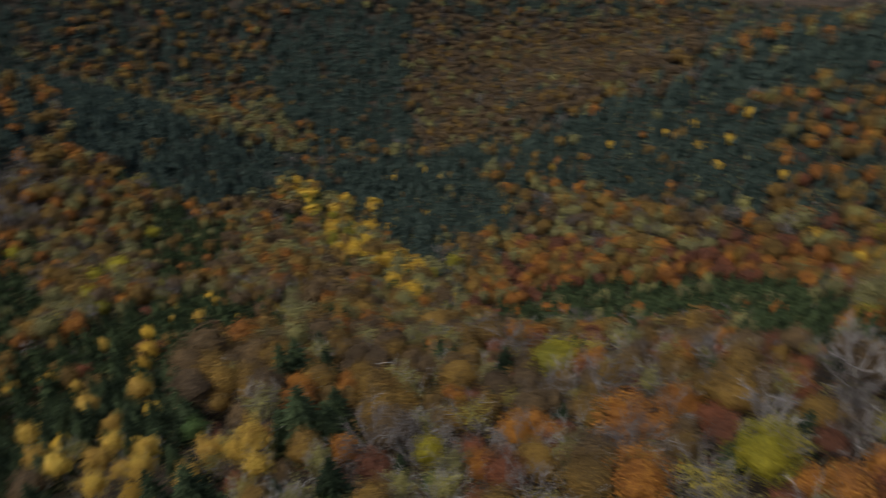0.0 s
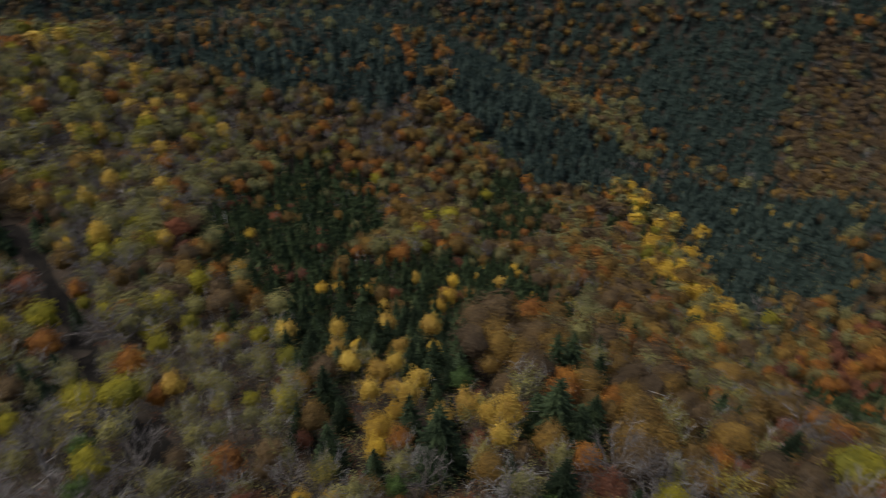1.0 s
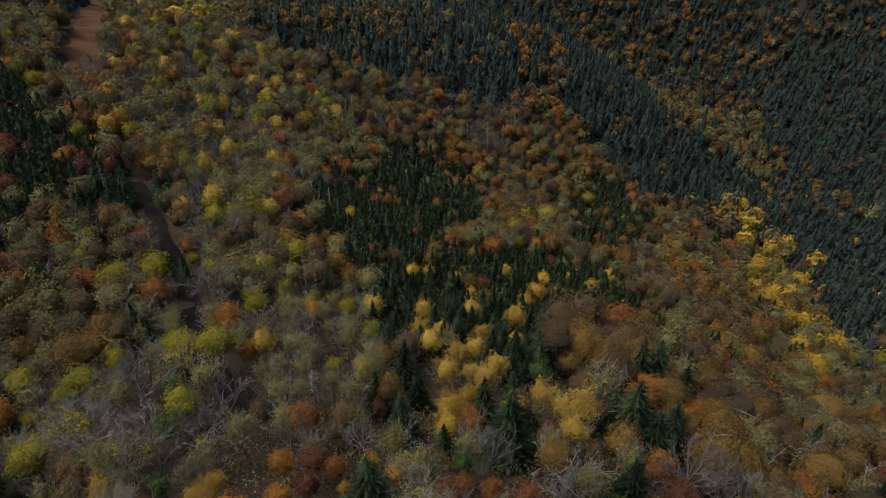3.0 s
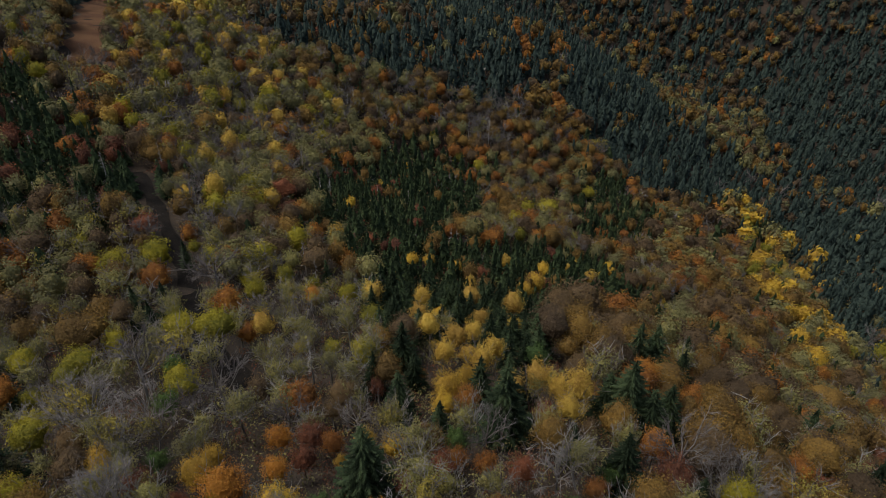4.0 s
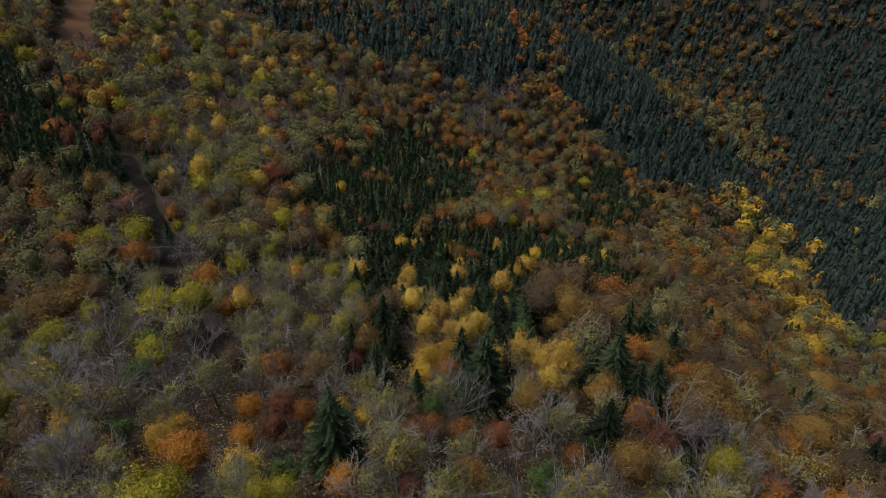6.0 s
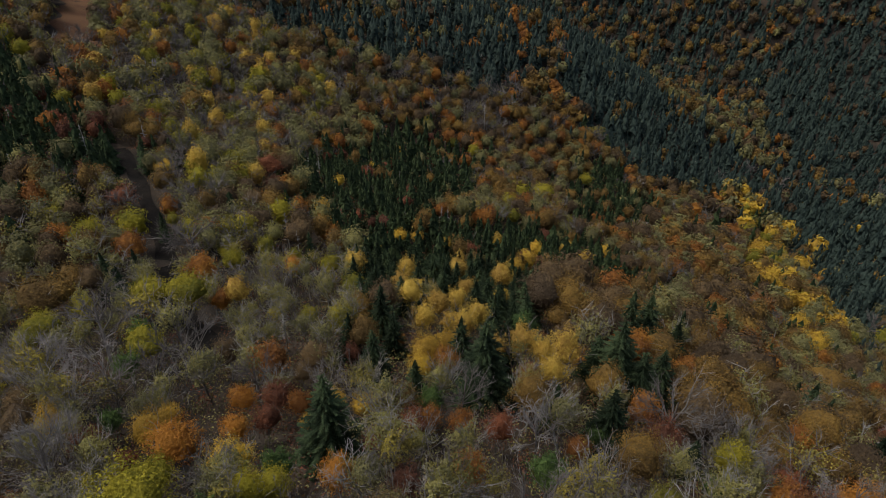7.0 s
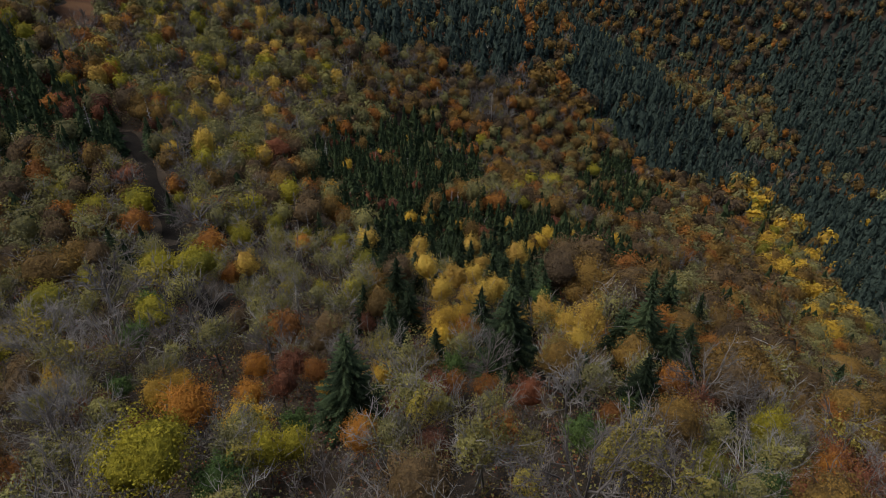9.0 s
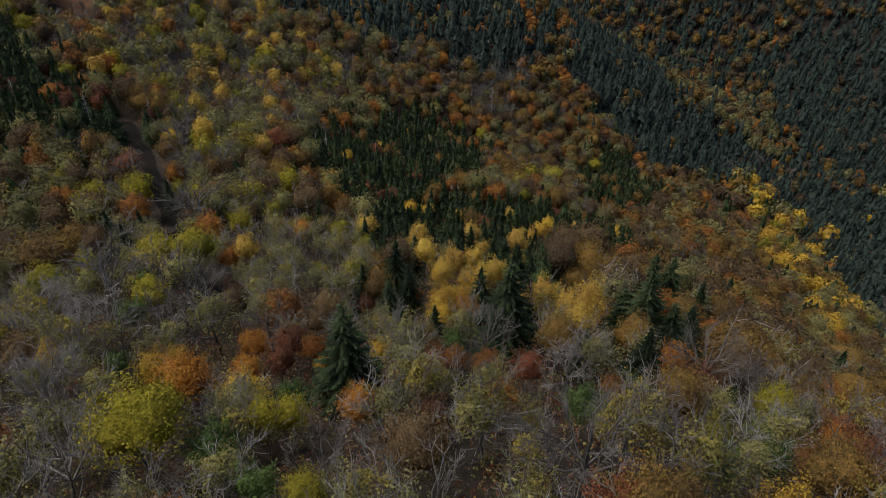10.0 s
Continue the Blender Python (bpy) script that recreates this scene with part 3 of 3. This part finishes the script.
    ("olive slope", [(-256, 520), (-233, 787), (-93, 352), (-67, 334), (-47, 308), (-57, 225), (-50, 162), (-65, 138), (-84, 168), (-84, 193), (-127, 226), (-168, 297)],
     dict(olive=26, thin=14, bare=22, lime=8, ochre=12, tan=6, orange=7, birch=5), 1.0),
    ("grey thicket", [(-64, 134), (-42, 156), (-20, 132), (-15, 98), (-22, 74), (-28, 50), (-56, 51), (-83, 91), (-72, 99), (-55, 97)], dict(bare=16, thin=20, olive=40, lime=12, tan=8, orange=4), 0.9),
]
NEAR_MIX = dict(bare=6, thin=9, tan=7, olive=28, lime=8, gold=7, ochre=13, orange=9, red=11, green=5)
MIDDLE_MIX = dict(ochre=22, tan=16, olive=26, thin=12, bare=5, orange=8, lime=3, spruce=8)
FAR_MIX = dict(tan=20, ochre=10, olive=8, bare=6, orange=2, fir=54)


def inside(x, y, poly):
    hit = np.zeros(len(x), bool)
    for (a, b), (c, d) in zip(poly, poly[1:] + poly[:1]):
        cross = (b > y) != (d > y)
        with np.errstate(divide="ignore", invalid="ignore"):
            hit ^= cross & (x < (c - a) * (y - b) / (d - b + 1e-12) + a)
    return hit


def scatter(r0, r1, step):
    """Jittered sites in a ring of the hillsides in front, and which of them lie on the wider lattice for broad crowns."""
    n = int(r1 / step * 1.2) + 3
    i, j = np.meshgrid(np.arange(-n, n + 1), np.arange(-n, n + 1))
    wide = ((i % 2 == 0) & (j % 2 == 0)).ravel()
    i, j = i.ravel(), j.ravel()
    shake = np.where(wide, 0.75, 0.68) * step
    x = (i + np.where(wide, 0.5 * (j // 2 % 2) * 2, 0.5 * (j % 2))) * step + rng.uniform(-1, 1, i.size) * shake
    y = j * step * 0.9 + rng.uniform(-1, 1, i.size) * shake
    r, a = np.hypot(x, y), np.degrees(np.arctan2(x, y))
    spare = np.degrees(26 / np.maximum(r, 30))
    keep = (r >= r0) & (r < r1) & (a > -37 - spare) & (a < 79 + spare)
    keep &= ~((r > 590) & (r < 690) & ((a < 12) | (a > 56)))     # lee sides of the ridges
    x, y, wide = x[keep], y[keep], wide[keep]
    ok = np.ones(len(x), bool)
    for line, gap in ((track_line, 4.1), (clearing_line, 9.5)):
        ok &= np.min(np.hypot(x[:, None] - line[None, :, 0], y[:, None] - line[None, :, 1]), axis=1) > gap
    return x[ok], y[ok], wide[ok]


def choose(x, y, mix_else):
    """Kind and size factor of the tree at each site."""
    kinds = np.empty(len(x), object)
    sizes = np.ones(len(x))
    left = np.ones(len(x), bool)
    far = np.clip(np.hypot(x, y) / 250, 0.4, 1.6)
    wx = x + far * (2 * np.sin(y * 0.13) + 3 * np.sin(y * 0.047 + 1) + rng.normal(size=len(x)) * 2.6)
    wy = y + far * (2 * np.sin(x * 0.11) + 3 * np.sin(x * 0.053 + 2) + rng.normal(size=len(x)) * 2.6)
    for _, poly, mix, size in STANDS + [("rest", None, mix_else, 0.95)]:
        sel = left if poly is None else left & inside(wx, wy, poly)
        n = int(sel.sum())
        if n:
            names = list(mix)
            p = np.array([mix[k] for k in names], float)
            # like grows beside like: the draw drifts slowly over the ground
            drift = (np.sin(x[sel] * 0.21 + 2 * np.sin(y[sel] * 0.07)) * np.cos(y[sel] * 0.17 + 1.5 * np.sin(x[sel] * 0.09)) + 1) / 2
            u = 0.6 * drift + rng.uniform(size=n)
            u = (np.argsort(np.argsort(u)) + 0.5) / n
            kinds[sel] = np.array(names, object)[np.minimum(np.searchsorted(np.cumsum(p / p.sum()), u), len(names) - 1)]
            sizes[sel] = size
            if mix.get("spruce", 0) + mix.get("fir", 0) >= 80:
                sizes[sel] = np.where(np.isin(kinds[sel].astype(str), ["spruce", "fir"]), size, size * 0.72)
        left &= ~sel
    return kinds, sizes * rng.uniform(0.72, 1.15, len(x))


# trees that stand out singly: kind, x, y, size, girth
SINGLES = []
SINGLES += [("spruce", *row) for row in (
    (-8.3, 45.7, 1.28, 1.08), (23.8, 50.8, 1.09, 1.03), (9.6, 62.2, 1.37, 1.11), (-7, 86.6, 1.07, 1.02), (-6.2, 68.1, 1, 1), (-4.3, 78.9, 0.85, 0.95), (30.2, 70.8, 1.5, 1.27), (38.6, 74.2, 1.19, 1.06), (0.2, 61.5, 0.77, 0.92), (27.5, 68.2, 0.65, 0.87), (34.8, 50.4, 0.69, 0.88), (18.7, 57.4, 0.72, 0.89), (-12.7, 101.2, 0.87, 0.95), (12.4, 94.5, 0.85, 0.95), (0.2, 106.5, 0.82, 0.94), (12.2, 81.8, 0.78, 0.92), (-29.9, 134.3, 0.84, 0.94), (-89.4, 182.9, 1.15, 1.05))]
SINGLES += [("spruce", *row) for row in (
    (-57.2, 227.7, 0.79, 0.93), (-67.1, 138, 0.82, 0.94))]
SINGLES += [("green", *row) for row in (
    (18.1, 88.9, 1.18, 1.06), (14.3, 38.1, 1.05, 1.02), (22.3, 49.8, 0.84, 0.94), (-37.2, 52.6, 0.9, 0.97), (-45.4, 78.5, 1.09, 1.03), (-12.6, 40, 0.96, 0.99), (-41.4, 65.8, 1.12, 1.04))]
SINGLES += [("birch", *row) for row in (
    (-2.2, 95.4, 1, 1), (3, 90.2, 1.05, 1.02), (0.6, 82.7, 0.99, 1), (6.1, 95.3, 0.92, 0.97), (7, 80, 1.05, 1.01), (6.9, 120.1, 1.11, 1.04), (-4.5, 119.4, 1.01, 1), (16.8, 117.3, 1.12, 1.04), (-16, 116.7, 1.1, 1.03), (22.3, 71.2, 1.19, 1.06), (19.2, 71.8, 0.93, 0.98), (19.3, 64.3, 0.99, 1), (-4.9, 104.4, 0.96, 0.99), (8.1, 104.4, 0.97, 0.99), (-34.2, 93.9, 1.04, 1.01))]
SINGLES += [("gold", *row) for row in (
    (-9.2, 155.5, 0.82, 0.94), (-4.5, 158.5, 0.79, 0.92), (3.3, 156.1, 0.85, 0.95), (1.6, 70.7, 0.98, 0.99), (15.6, 107.7, 0.8, 0.93), (4.6, 77.3, 0.77, 0.92), (-29.3, 47.9, 0.94, 0.98), (-29.8, 52.7, 0.74, 0.9), (-9.9, 57, 0.64, 0.86), (-78.9, 171.9, 1.06, 1.02), (-12.4, 51.7, 0.52, 0.8), (-5.7, 54.2, 0.71, 0.89))]
SINGLES += [("orange", *row) for row in (
    (-66.1, 118.9, 1.31, 1.09), (2.4, 50.5, 0.7, 0.89), (-44.9, 104, 1.27, 1.08), (-14.7, 87.1, 0.62, 0.85), (26.2, 75.1, 0.81, 0.93), (-3.4, 79.5, 0.55, 0.82), (6.2, 49.6, 0.7, 0.89), (-37.3, 93.4, 0.87, 0.95), (19.1, 45.4, 0.69, 0.88), (-5.9, 37.6, 0.82, 0.93), (-65.3, 281.5, 1.1, 1.03), (-14.2, 55.8, 0.74, 0.91), (63.4, 31.4, 1.5, 1.55), (46.1, 21.1, 1.36, 1.11), (53.2, 45, 1.2, 1.06), (75.6, 30.7, 1.36, 1.11))]
SINGLES += [("ochre", *row) for row in (
    (-67.6, 89.5, 1.5, 1.45), (52.8, 102.6, 1.13, 1.04), (30.7, 115.2, 1.5, 1.33), (40.6, 135.9, 1.43, 1.13), (50.4, 106.2, 1.17, 1.05), (55.8, 93.3, 1.27, 1.08), (58.3, 86.4, 1.1, 1.03), (115.3, 135.8, 1.5, 1.94), (24.3, 42, 1.17, 1.05), (114.4, 157.2, 1.5, 1.47), (68.9, 125, 1.27, 1.08), (-84.9, 186.2, 1.19, 1.06), (84, 26.2, 1.5, 1.25), (83.9, 14.3, 1.2, 1.06), (34.2, 102.1, 1.46, 1.13), (45.1, 106.8, 1.39, 1.12))]
SINGLES += [("tan", *row) for row in (
    (42.5, 123.7, 1.39, 1.12), (55.1, 139.2, 1.34, 1.1), (115.2, 215.4, 1.5, 1.44), (71.3, 180.7, 1.28, 1.09), (56.6, 129.1, 1.15, 1.05), (115.1, 176.8, 1.5, 1.22), (115.8, 149.9, 1.5, 1.22), (86.8, 172.9, 1.49, 1.14), (-16.3, 65.9, 0.74, 0.9), (22.1, 62.3, 0.81, 0.93), (69.8, 196.3, 1.37, 1.11), (70.2, 65.1, 1.5, 1.14), (56.7, 35.7, 1.05, 1.02), (58.8, 61.1, 1.01, 1))]
SINGLES += [("red", *row) for row in (
    (15.8, 63.8, 0.91, 0.97), (20.3, 81.9, 0.82, 0.94), (-10.3, 73.4, 0.74, 0.91), (11.1, 155.4, 1, 1), (10.4, 48, 0.89, 0.96), (-53.1, 188.4, 1.5, 1.3), (-48.7, 176.7, 1.21, 1.07), (-17.2, 57, 0.98, 0.99), (-17.3, 51.6, 0.84, 0.94), (-81.1, 147.8, 1.44, 1.13), (-3.6, 45.9, 0.7, 0.89), (-9.9, 191.6, 1.02, 1.01), (64.9, 66.4, 1.09, 1.03))]
SINGLES += [("lime", *row) for row in (
    (-42.3, 90.7, 1.32, 1.1), (-22, 30.5, 1.3, 1.08), (-49.5, 91.7, 1.17, 1.05), (-14, 34.8, 0.82, 0.94), (48.8, 273.9, 1.5, 1.49), (-92.3, 136.9, 1.04, 1.01), (-78.1, 124.3, 1.36, 1.11), (-66.3, 142.5, 0.76, 0.91), (-132.2, 221.3, 1.13, 1.04), (-164.5, 258.1, 1.28, 1.09), (79.6, 323.8, 1.33, 1.1), (-11.8, 36, 0.77, 0.92), (-24.5, 38.4, 0.82, 0.94), (61.8, 14.2, 1.35, 1.11), (96.5, 70.7, 1.5, 1.49), (80.9, 5, 0.99, 1))]
SINGLES += [("olive", *row) for row in (
    (-71.8, 111.5, 1.44, 1.13), (-28.7, 62.3, 1.14, 1.05), (-16.8, 34.5, 0.89, 0.96), (4.2, 33.4, 0.97, 0.99), (-18.8, 98.5, 1.01, 1), (-39.8, 78.6, 1.18, 1.06), (-18.7, 78.5, 1, 1), (-23.7, 77.1, 0.89, 0.96), (-60.9, 160.8, 1.16, 1.05), (-59.5, 141.5, 1.25, 1.08), (-17, 115.3, 0.94, 0.98), (-47.3, 57.5, 1.01, 1), (-0.4, 32.5, 0.74, 0.9))]
SINGLES += [("bare", *row) for row in (
    (6.1, 55.5, 0.94, 0.98), (14.7, 46.2, 0.97, 0.99), (38, 52.2, 1.07, 1.02), (48.5, 56.7, 0.88, 0.96), (-34.6, 71.3, 1.24, 1.07), (-48.7, 72.8, 1.5, 1.24), (-21.2, 61.5, 0.94, 0.98), (-52.6, 119.5, 1.5, 1.27), (-51.8, 61.2, 1.3, 1.09), (-36.5, 43.8, 1.14, 1.04), (184.3, 215.6, 1.5, 1.33), (71.3, 91.9, 0.81, 0.93), (11.9, 26.8, 1.25, 1.15), (-7.4, 29.2, 0.86, 0.95), (-1.9, 29.9, 0.77, 0.92), (-37.6, 40.1, 1.15, 1.05), (-42.5, 63.6, 1.09, 1.03), (53, 78.8, 0.86, 0.95))]
SINGLES += [("bare", *row) for row in (
    (82.3, 48.6, 1.49, 1.14), (98.5, 13.9, 1.5, 1.23), (41.8, 54.1, 1.23, 1.07), (84.2, 28.3, 1.18, 1.06), (74.3, 7.3, 1.15, 1.05))]
SINGLES += [("thin", *row) for row in (
    (5.3, 34.5, 1.03, 1.01), (-0.7, 41.1, 0.88, 0.96), (19.6, 25.9, 1.1, 1.03), (-15.5, 33.1, 0.82, 0.94), (8.1, 29.6, 0.73, 0.9), (-52.5, 62.8, 1.23, 1.07), (-46.3, 83.8, 1.28, 1.09), (-44.6, 55.6, 1.17, 1.05))]
SINGLES += [("snag", *row) for row in (
    (-41.7, 144.3, 1.13, 1.04), (-40.8, 149.4, 1.14, 1.05), (-36.7, 140.2, 1.1, 1.03), (-47.8, 150.5, 1, 1), (-31.6, 158.4, 0.92, 0.97), (-106.5, 182.3, 1.36, 1.11), (-22.2, 79.6, 1.05, 1.02), (-13, 87.6, 0.98, 0.99), (-32.7, 134, 0.85, 0.95), (24.2, 354.7, 1.5, 1.41), (-50, 337.2, 1.35, 1.1))]

SINGLES += [("spruce", *row) for row in ((33.2, 68.2, 1.2, 1.15), (27.4, 72.6, 1.1, 1.1))]
SINGLES += [("snag", *row) for row in ((-52, 214, 0.8, 1.2), (-49, 216, 0.9, 1.3), (-46, 213, 0.75, 1.2), (-54, 218, 0.8, 1.2), (-43, 215, 0.8, 1.3), (-50.5, 219, 0.85, 1.3))]

taken = np.array([(s[1], s[2], {"spruce": 5.0, "snag": 1.2, "bare": 3.2, "thin": 3.0}.get(s[0], 3.8) * s[3]) for s in SINGLES]) if SINGLES else np.zeros((0, 3))


def clear_of_singles(x, y):
    if not len(taken):
        return np.ones(len(x), bool)
    return np.all(np.hypot(x[:, None] - taken[:, 0], y[:, None] - taken[:, 1]) > taken[:, 2], axis=1)


for kind, x, y, size, girth in SINGLES:
    plant(kind, 0 if math.hypot(x, y) < 85 else 1, random.randrange(VARIANTS), x, y, float(land(x, y)), size * {"spruce": 0.92, "ochre": 0.84, "tan": 0.84}.get(kind, 1.0), random.uniform(0, 6.28), girth)

for r0, r1, step, near in ((16, 68, 2.7, True), (68, 135, 2.8, False)):
    xs, ys, wide = scatter(r0, r1, step)
    kinds, sizes = choose(xs, ys, NEAR_MIX if near else MIDDLE_MIX)
    ok = clear_of_singles(xs, ys) & (wide & (~np.isin(kinds.astype(str), ["tan", "ochre"]) | (rng.uniform(size=len(xs)) < 0.72)) | (rng.uniform(size=len(xs)) < np.select([kinds == "spruce", np.isin(kinds.astype(str), ["thin", "bare", "olive"])], [0.45, 0.18], 0.0)))
    xs, ys, kinds, sizes = xs[ok], ys[ok], kinds[ok], sizes[ok]
    for kind, x, y, z, s in zip(kinds, xs, ys, land(xs, ys), sizes):
        level = 0 if near and x < 1.6 * y + 6 else 1
        plant(kind, level, random.randrange(VARIANTS), float(x), float(y), float(z), float(s), random.uniform(0, 6.28), random.uniform(0.85, 1.2))

# woods beyond, each kind joined
WOODS = {"gold": "golden_woods", "birch": "birch_woods", "ochre": "ochre_woods", "tan": "brown_woods", "orange": "orange_woods", "red": "russet_woods", "olive": "olive_woods",
         "lime": "yellow_green_woods", "green": "green_thicket", "spruce": "spruce_woods", "fir": "fir_woods", "bare": "bare_woods", "thin": "thin_woods", "snag": "dead_spruces"}
heap = {}


def add_many(kind, level, x, y, size):
    n = len(x)
    z = land(x, y)
    turn = rng.uniform(0, 2 * np.pi, n)
    girth = size * rng.uniform(0.85, 1.2, n) * ((0.92, 0.88, 1.05)[level - 2] if kind in ("spruce", "fir") else 1.02)
    tall = size * (rng.uniform(*((0.72, 1.08) if kind == "spruce" else (0.80, 1.28)), n) if kind in ("spruce", "fir") else rng.uniform(0.85, 1.15, n))
    which = rng.integers(0, VARIANTS, n)
    for v in range(VARIANTS):
        sel = which == v
        if not sel.any():
            continue
        for slot, arrays in enumerate(shape(kind, level, v)):
            if arrays is None:
                continue
            p, f = arrays
            c, s = np.cos(turn[sel])[:, None], np.sin(turn[sel])[:, None]
            g, h = girth[sel][:, None], tall[sel][:, None]
            q = np.stack([(p[:, 0] * c - p[:, 1] * s) * g + x[sel][:, None], (p[:, 0] * s + p[:, 1] * c) * g + y[sel][:, None], p[:, 2] * h + z[sel][:, None]], 2)
            faces = f[None] + (np.arange(sel.sum()) * len(p))[:, None, None]
            heap.setdefault((kind, slot, f.shape[1]), []).append((q.reshape(-1, 3), faces.reshape(-1, f.shape[1])))


for r0, r1, step, level, grow, mix in ((135, 250, 3.2, 2, 1.12, MIDDLE_MIX), (250, 400, 3.8, 3, 1.22, MIDDLE_MIX), (400, 960, 5.1, 4, 1.38, FAR_MIX)):
    xs, ys, wide = scatter(r0, r1, step)
    kinds, sizes = choose(xs, ys, mix)
    spruce = (kinds == "spruce") | (kinds == "fir")
    domes = np.isin(kinds.astype(str), ["tan", "ochre"]) & (sizes > 1.0)
    ok = clear_of_singles(xs, ys) & np.where(spruce, rng.uniform(size=len(xs)) < (0.82, 0.68, 0.86)[level - 2], (wide & (~domes | (rng.uniform(size=len(xs)) < (0.55, 0.7, 1.0)[level - 2]))) | (~domes & (rng.uniform(size=len(xs)) < (0.24, 0.30, 0.30)[level - 2])))
    sizes = np.where(spruce, sizes * rng.uniform(0.7, 1.25, len(sizes)) * (0.82, 0.92, 0.92)[level - 2], 1.08 * sizes ** 0.7)
    xs, ys, kinds, sizes = xs[ok], ys[ok], kinds[ok], sizes[ok]
    for kind in sorted(set(kinds)):
        sel = kinds == kind
        add_many(kind, level, xs[sel], ys[sel], sizes[sel] * grow)

roots = {}
for (kind, slot, corners), items in sorted(heap.items()):
    vs, fs, n0 = [], [], 0
    for v, f in items:
        vs.append(v)
        fs.append(f + n0)
        n0 += len(v)
    name = WOODS[kind]
    # joined spruces take the brightened needle copy
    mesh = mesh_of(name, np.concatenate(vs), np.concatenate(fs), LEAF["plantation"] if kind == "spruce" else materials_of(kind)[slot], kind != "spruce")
    if kind not in roots:
        roots[kind] = tagged(new(name, mesh), NAMES[kind][1].replace("tree", "trees") + " in distant woods", "woods", kind="stuff")
    else:
        child = new("crowns" if slot else "limbs", mesh)
        child.parent = roots[kind]

# low growth and saplings between the trunks
UNDER = (("tan", "withered_bracken", "withered brown bracken and leaf mould between trees"), ("olive", "bramble_undergrowth", "olive green bramble undergrowth between trees"),
         ("red", "russet_undergrowth", "russet undergrowth between trees"), ("bare", "sapling_thicket", "grey leafless saplings between taller trees"))
for tone, name, label in UNDER:
    vs, fs, n0 = [], [], 0
    for r0, r1, step, count, leaf, low, high in ((16, 115, 2.3, 44, 0.16, 1.0, 2.9), (115, 250, 3.7, 26, 0.30, 1.6, 3.8), (250, 430, 5.2, 16, 0.55, 2.4, 4.6)):
        x, y, _ = scatter(r0, r1, step)
        sel = rng.uniform(size=len(x)) < {"tan": 0.38, "olive": 0.36, "red": 0.19, "bare": 0.07}[tone]
        x, y = x[sel], y[sel]
        n = len(x)
        size = rng.uniform(low, high, n)
        base = np.stack([x, y, land(x, y) - 0.5], 1)
        (p, d), _ = crown(count, "dome", 9)
        c = (base[:, None] + p[None] * size[:, None, None] * np.array([1.1, 1.1, 1.5])).reshape(-1, 3)
        if tone == "bare":
            stem = np.stack([c, c + rng.normal(size=c.shape) * 0.35 * leaf / 0.17 + np.array([0, 0, 0.6 + leaf * 2])], 1)
            u = rng.normal(size=c.shape) * leaf * 0.16
            v, f = np.stack([stem[:, 0] - u, stem[:, 0] + u, stem[:, 1]], 1).reshape(-1, 3), np.arange(len(c) * 3).reshape(-1, 3)
        else:
            v, f = cards(c, np.tile(d, (n, 1)), leaf)
        vs.append(v)
        fs.append(f + n0)
        n0 += len(v)
    tagged(new(name, mesh_of(name, np.concatenate(vs), np.concatenate(fs), LEAF.get(tone, TWIG))), label, "undergrowth", kind="stuff")
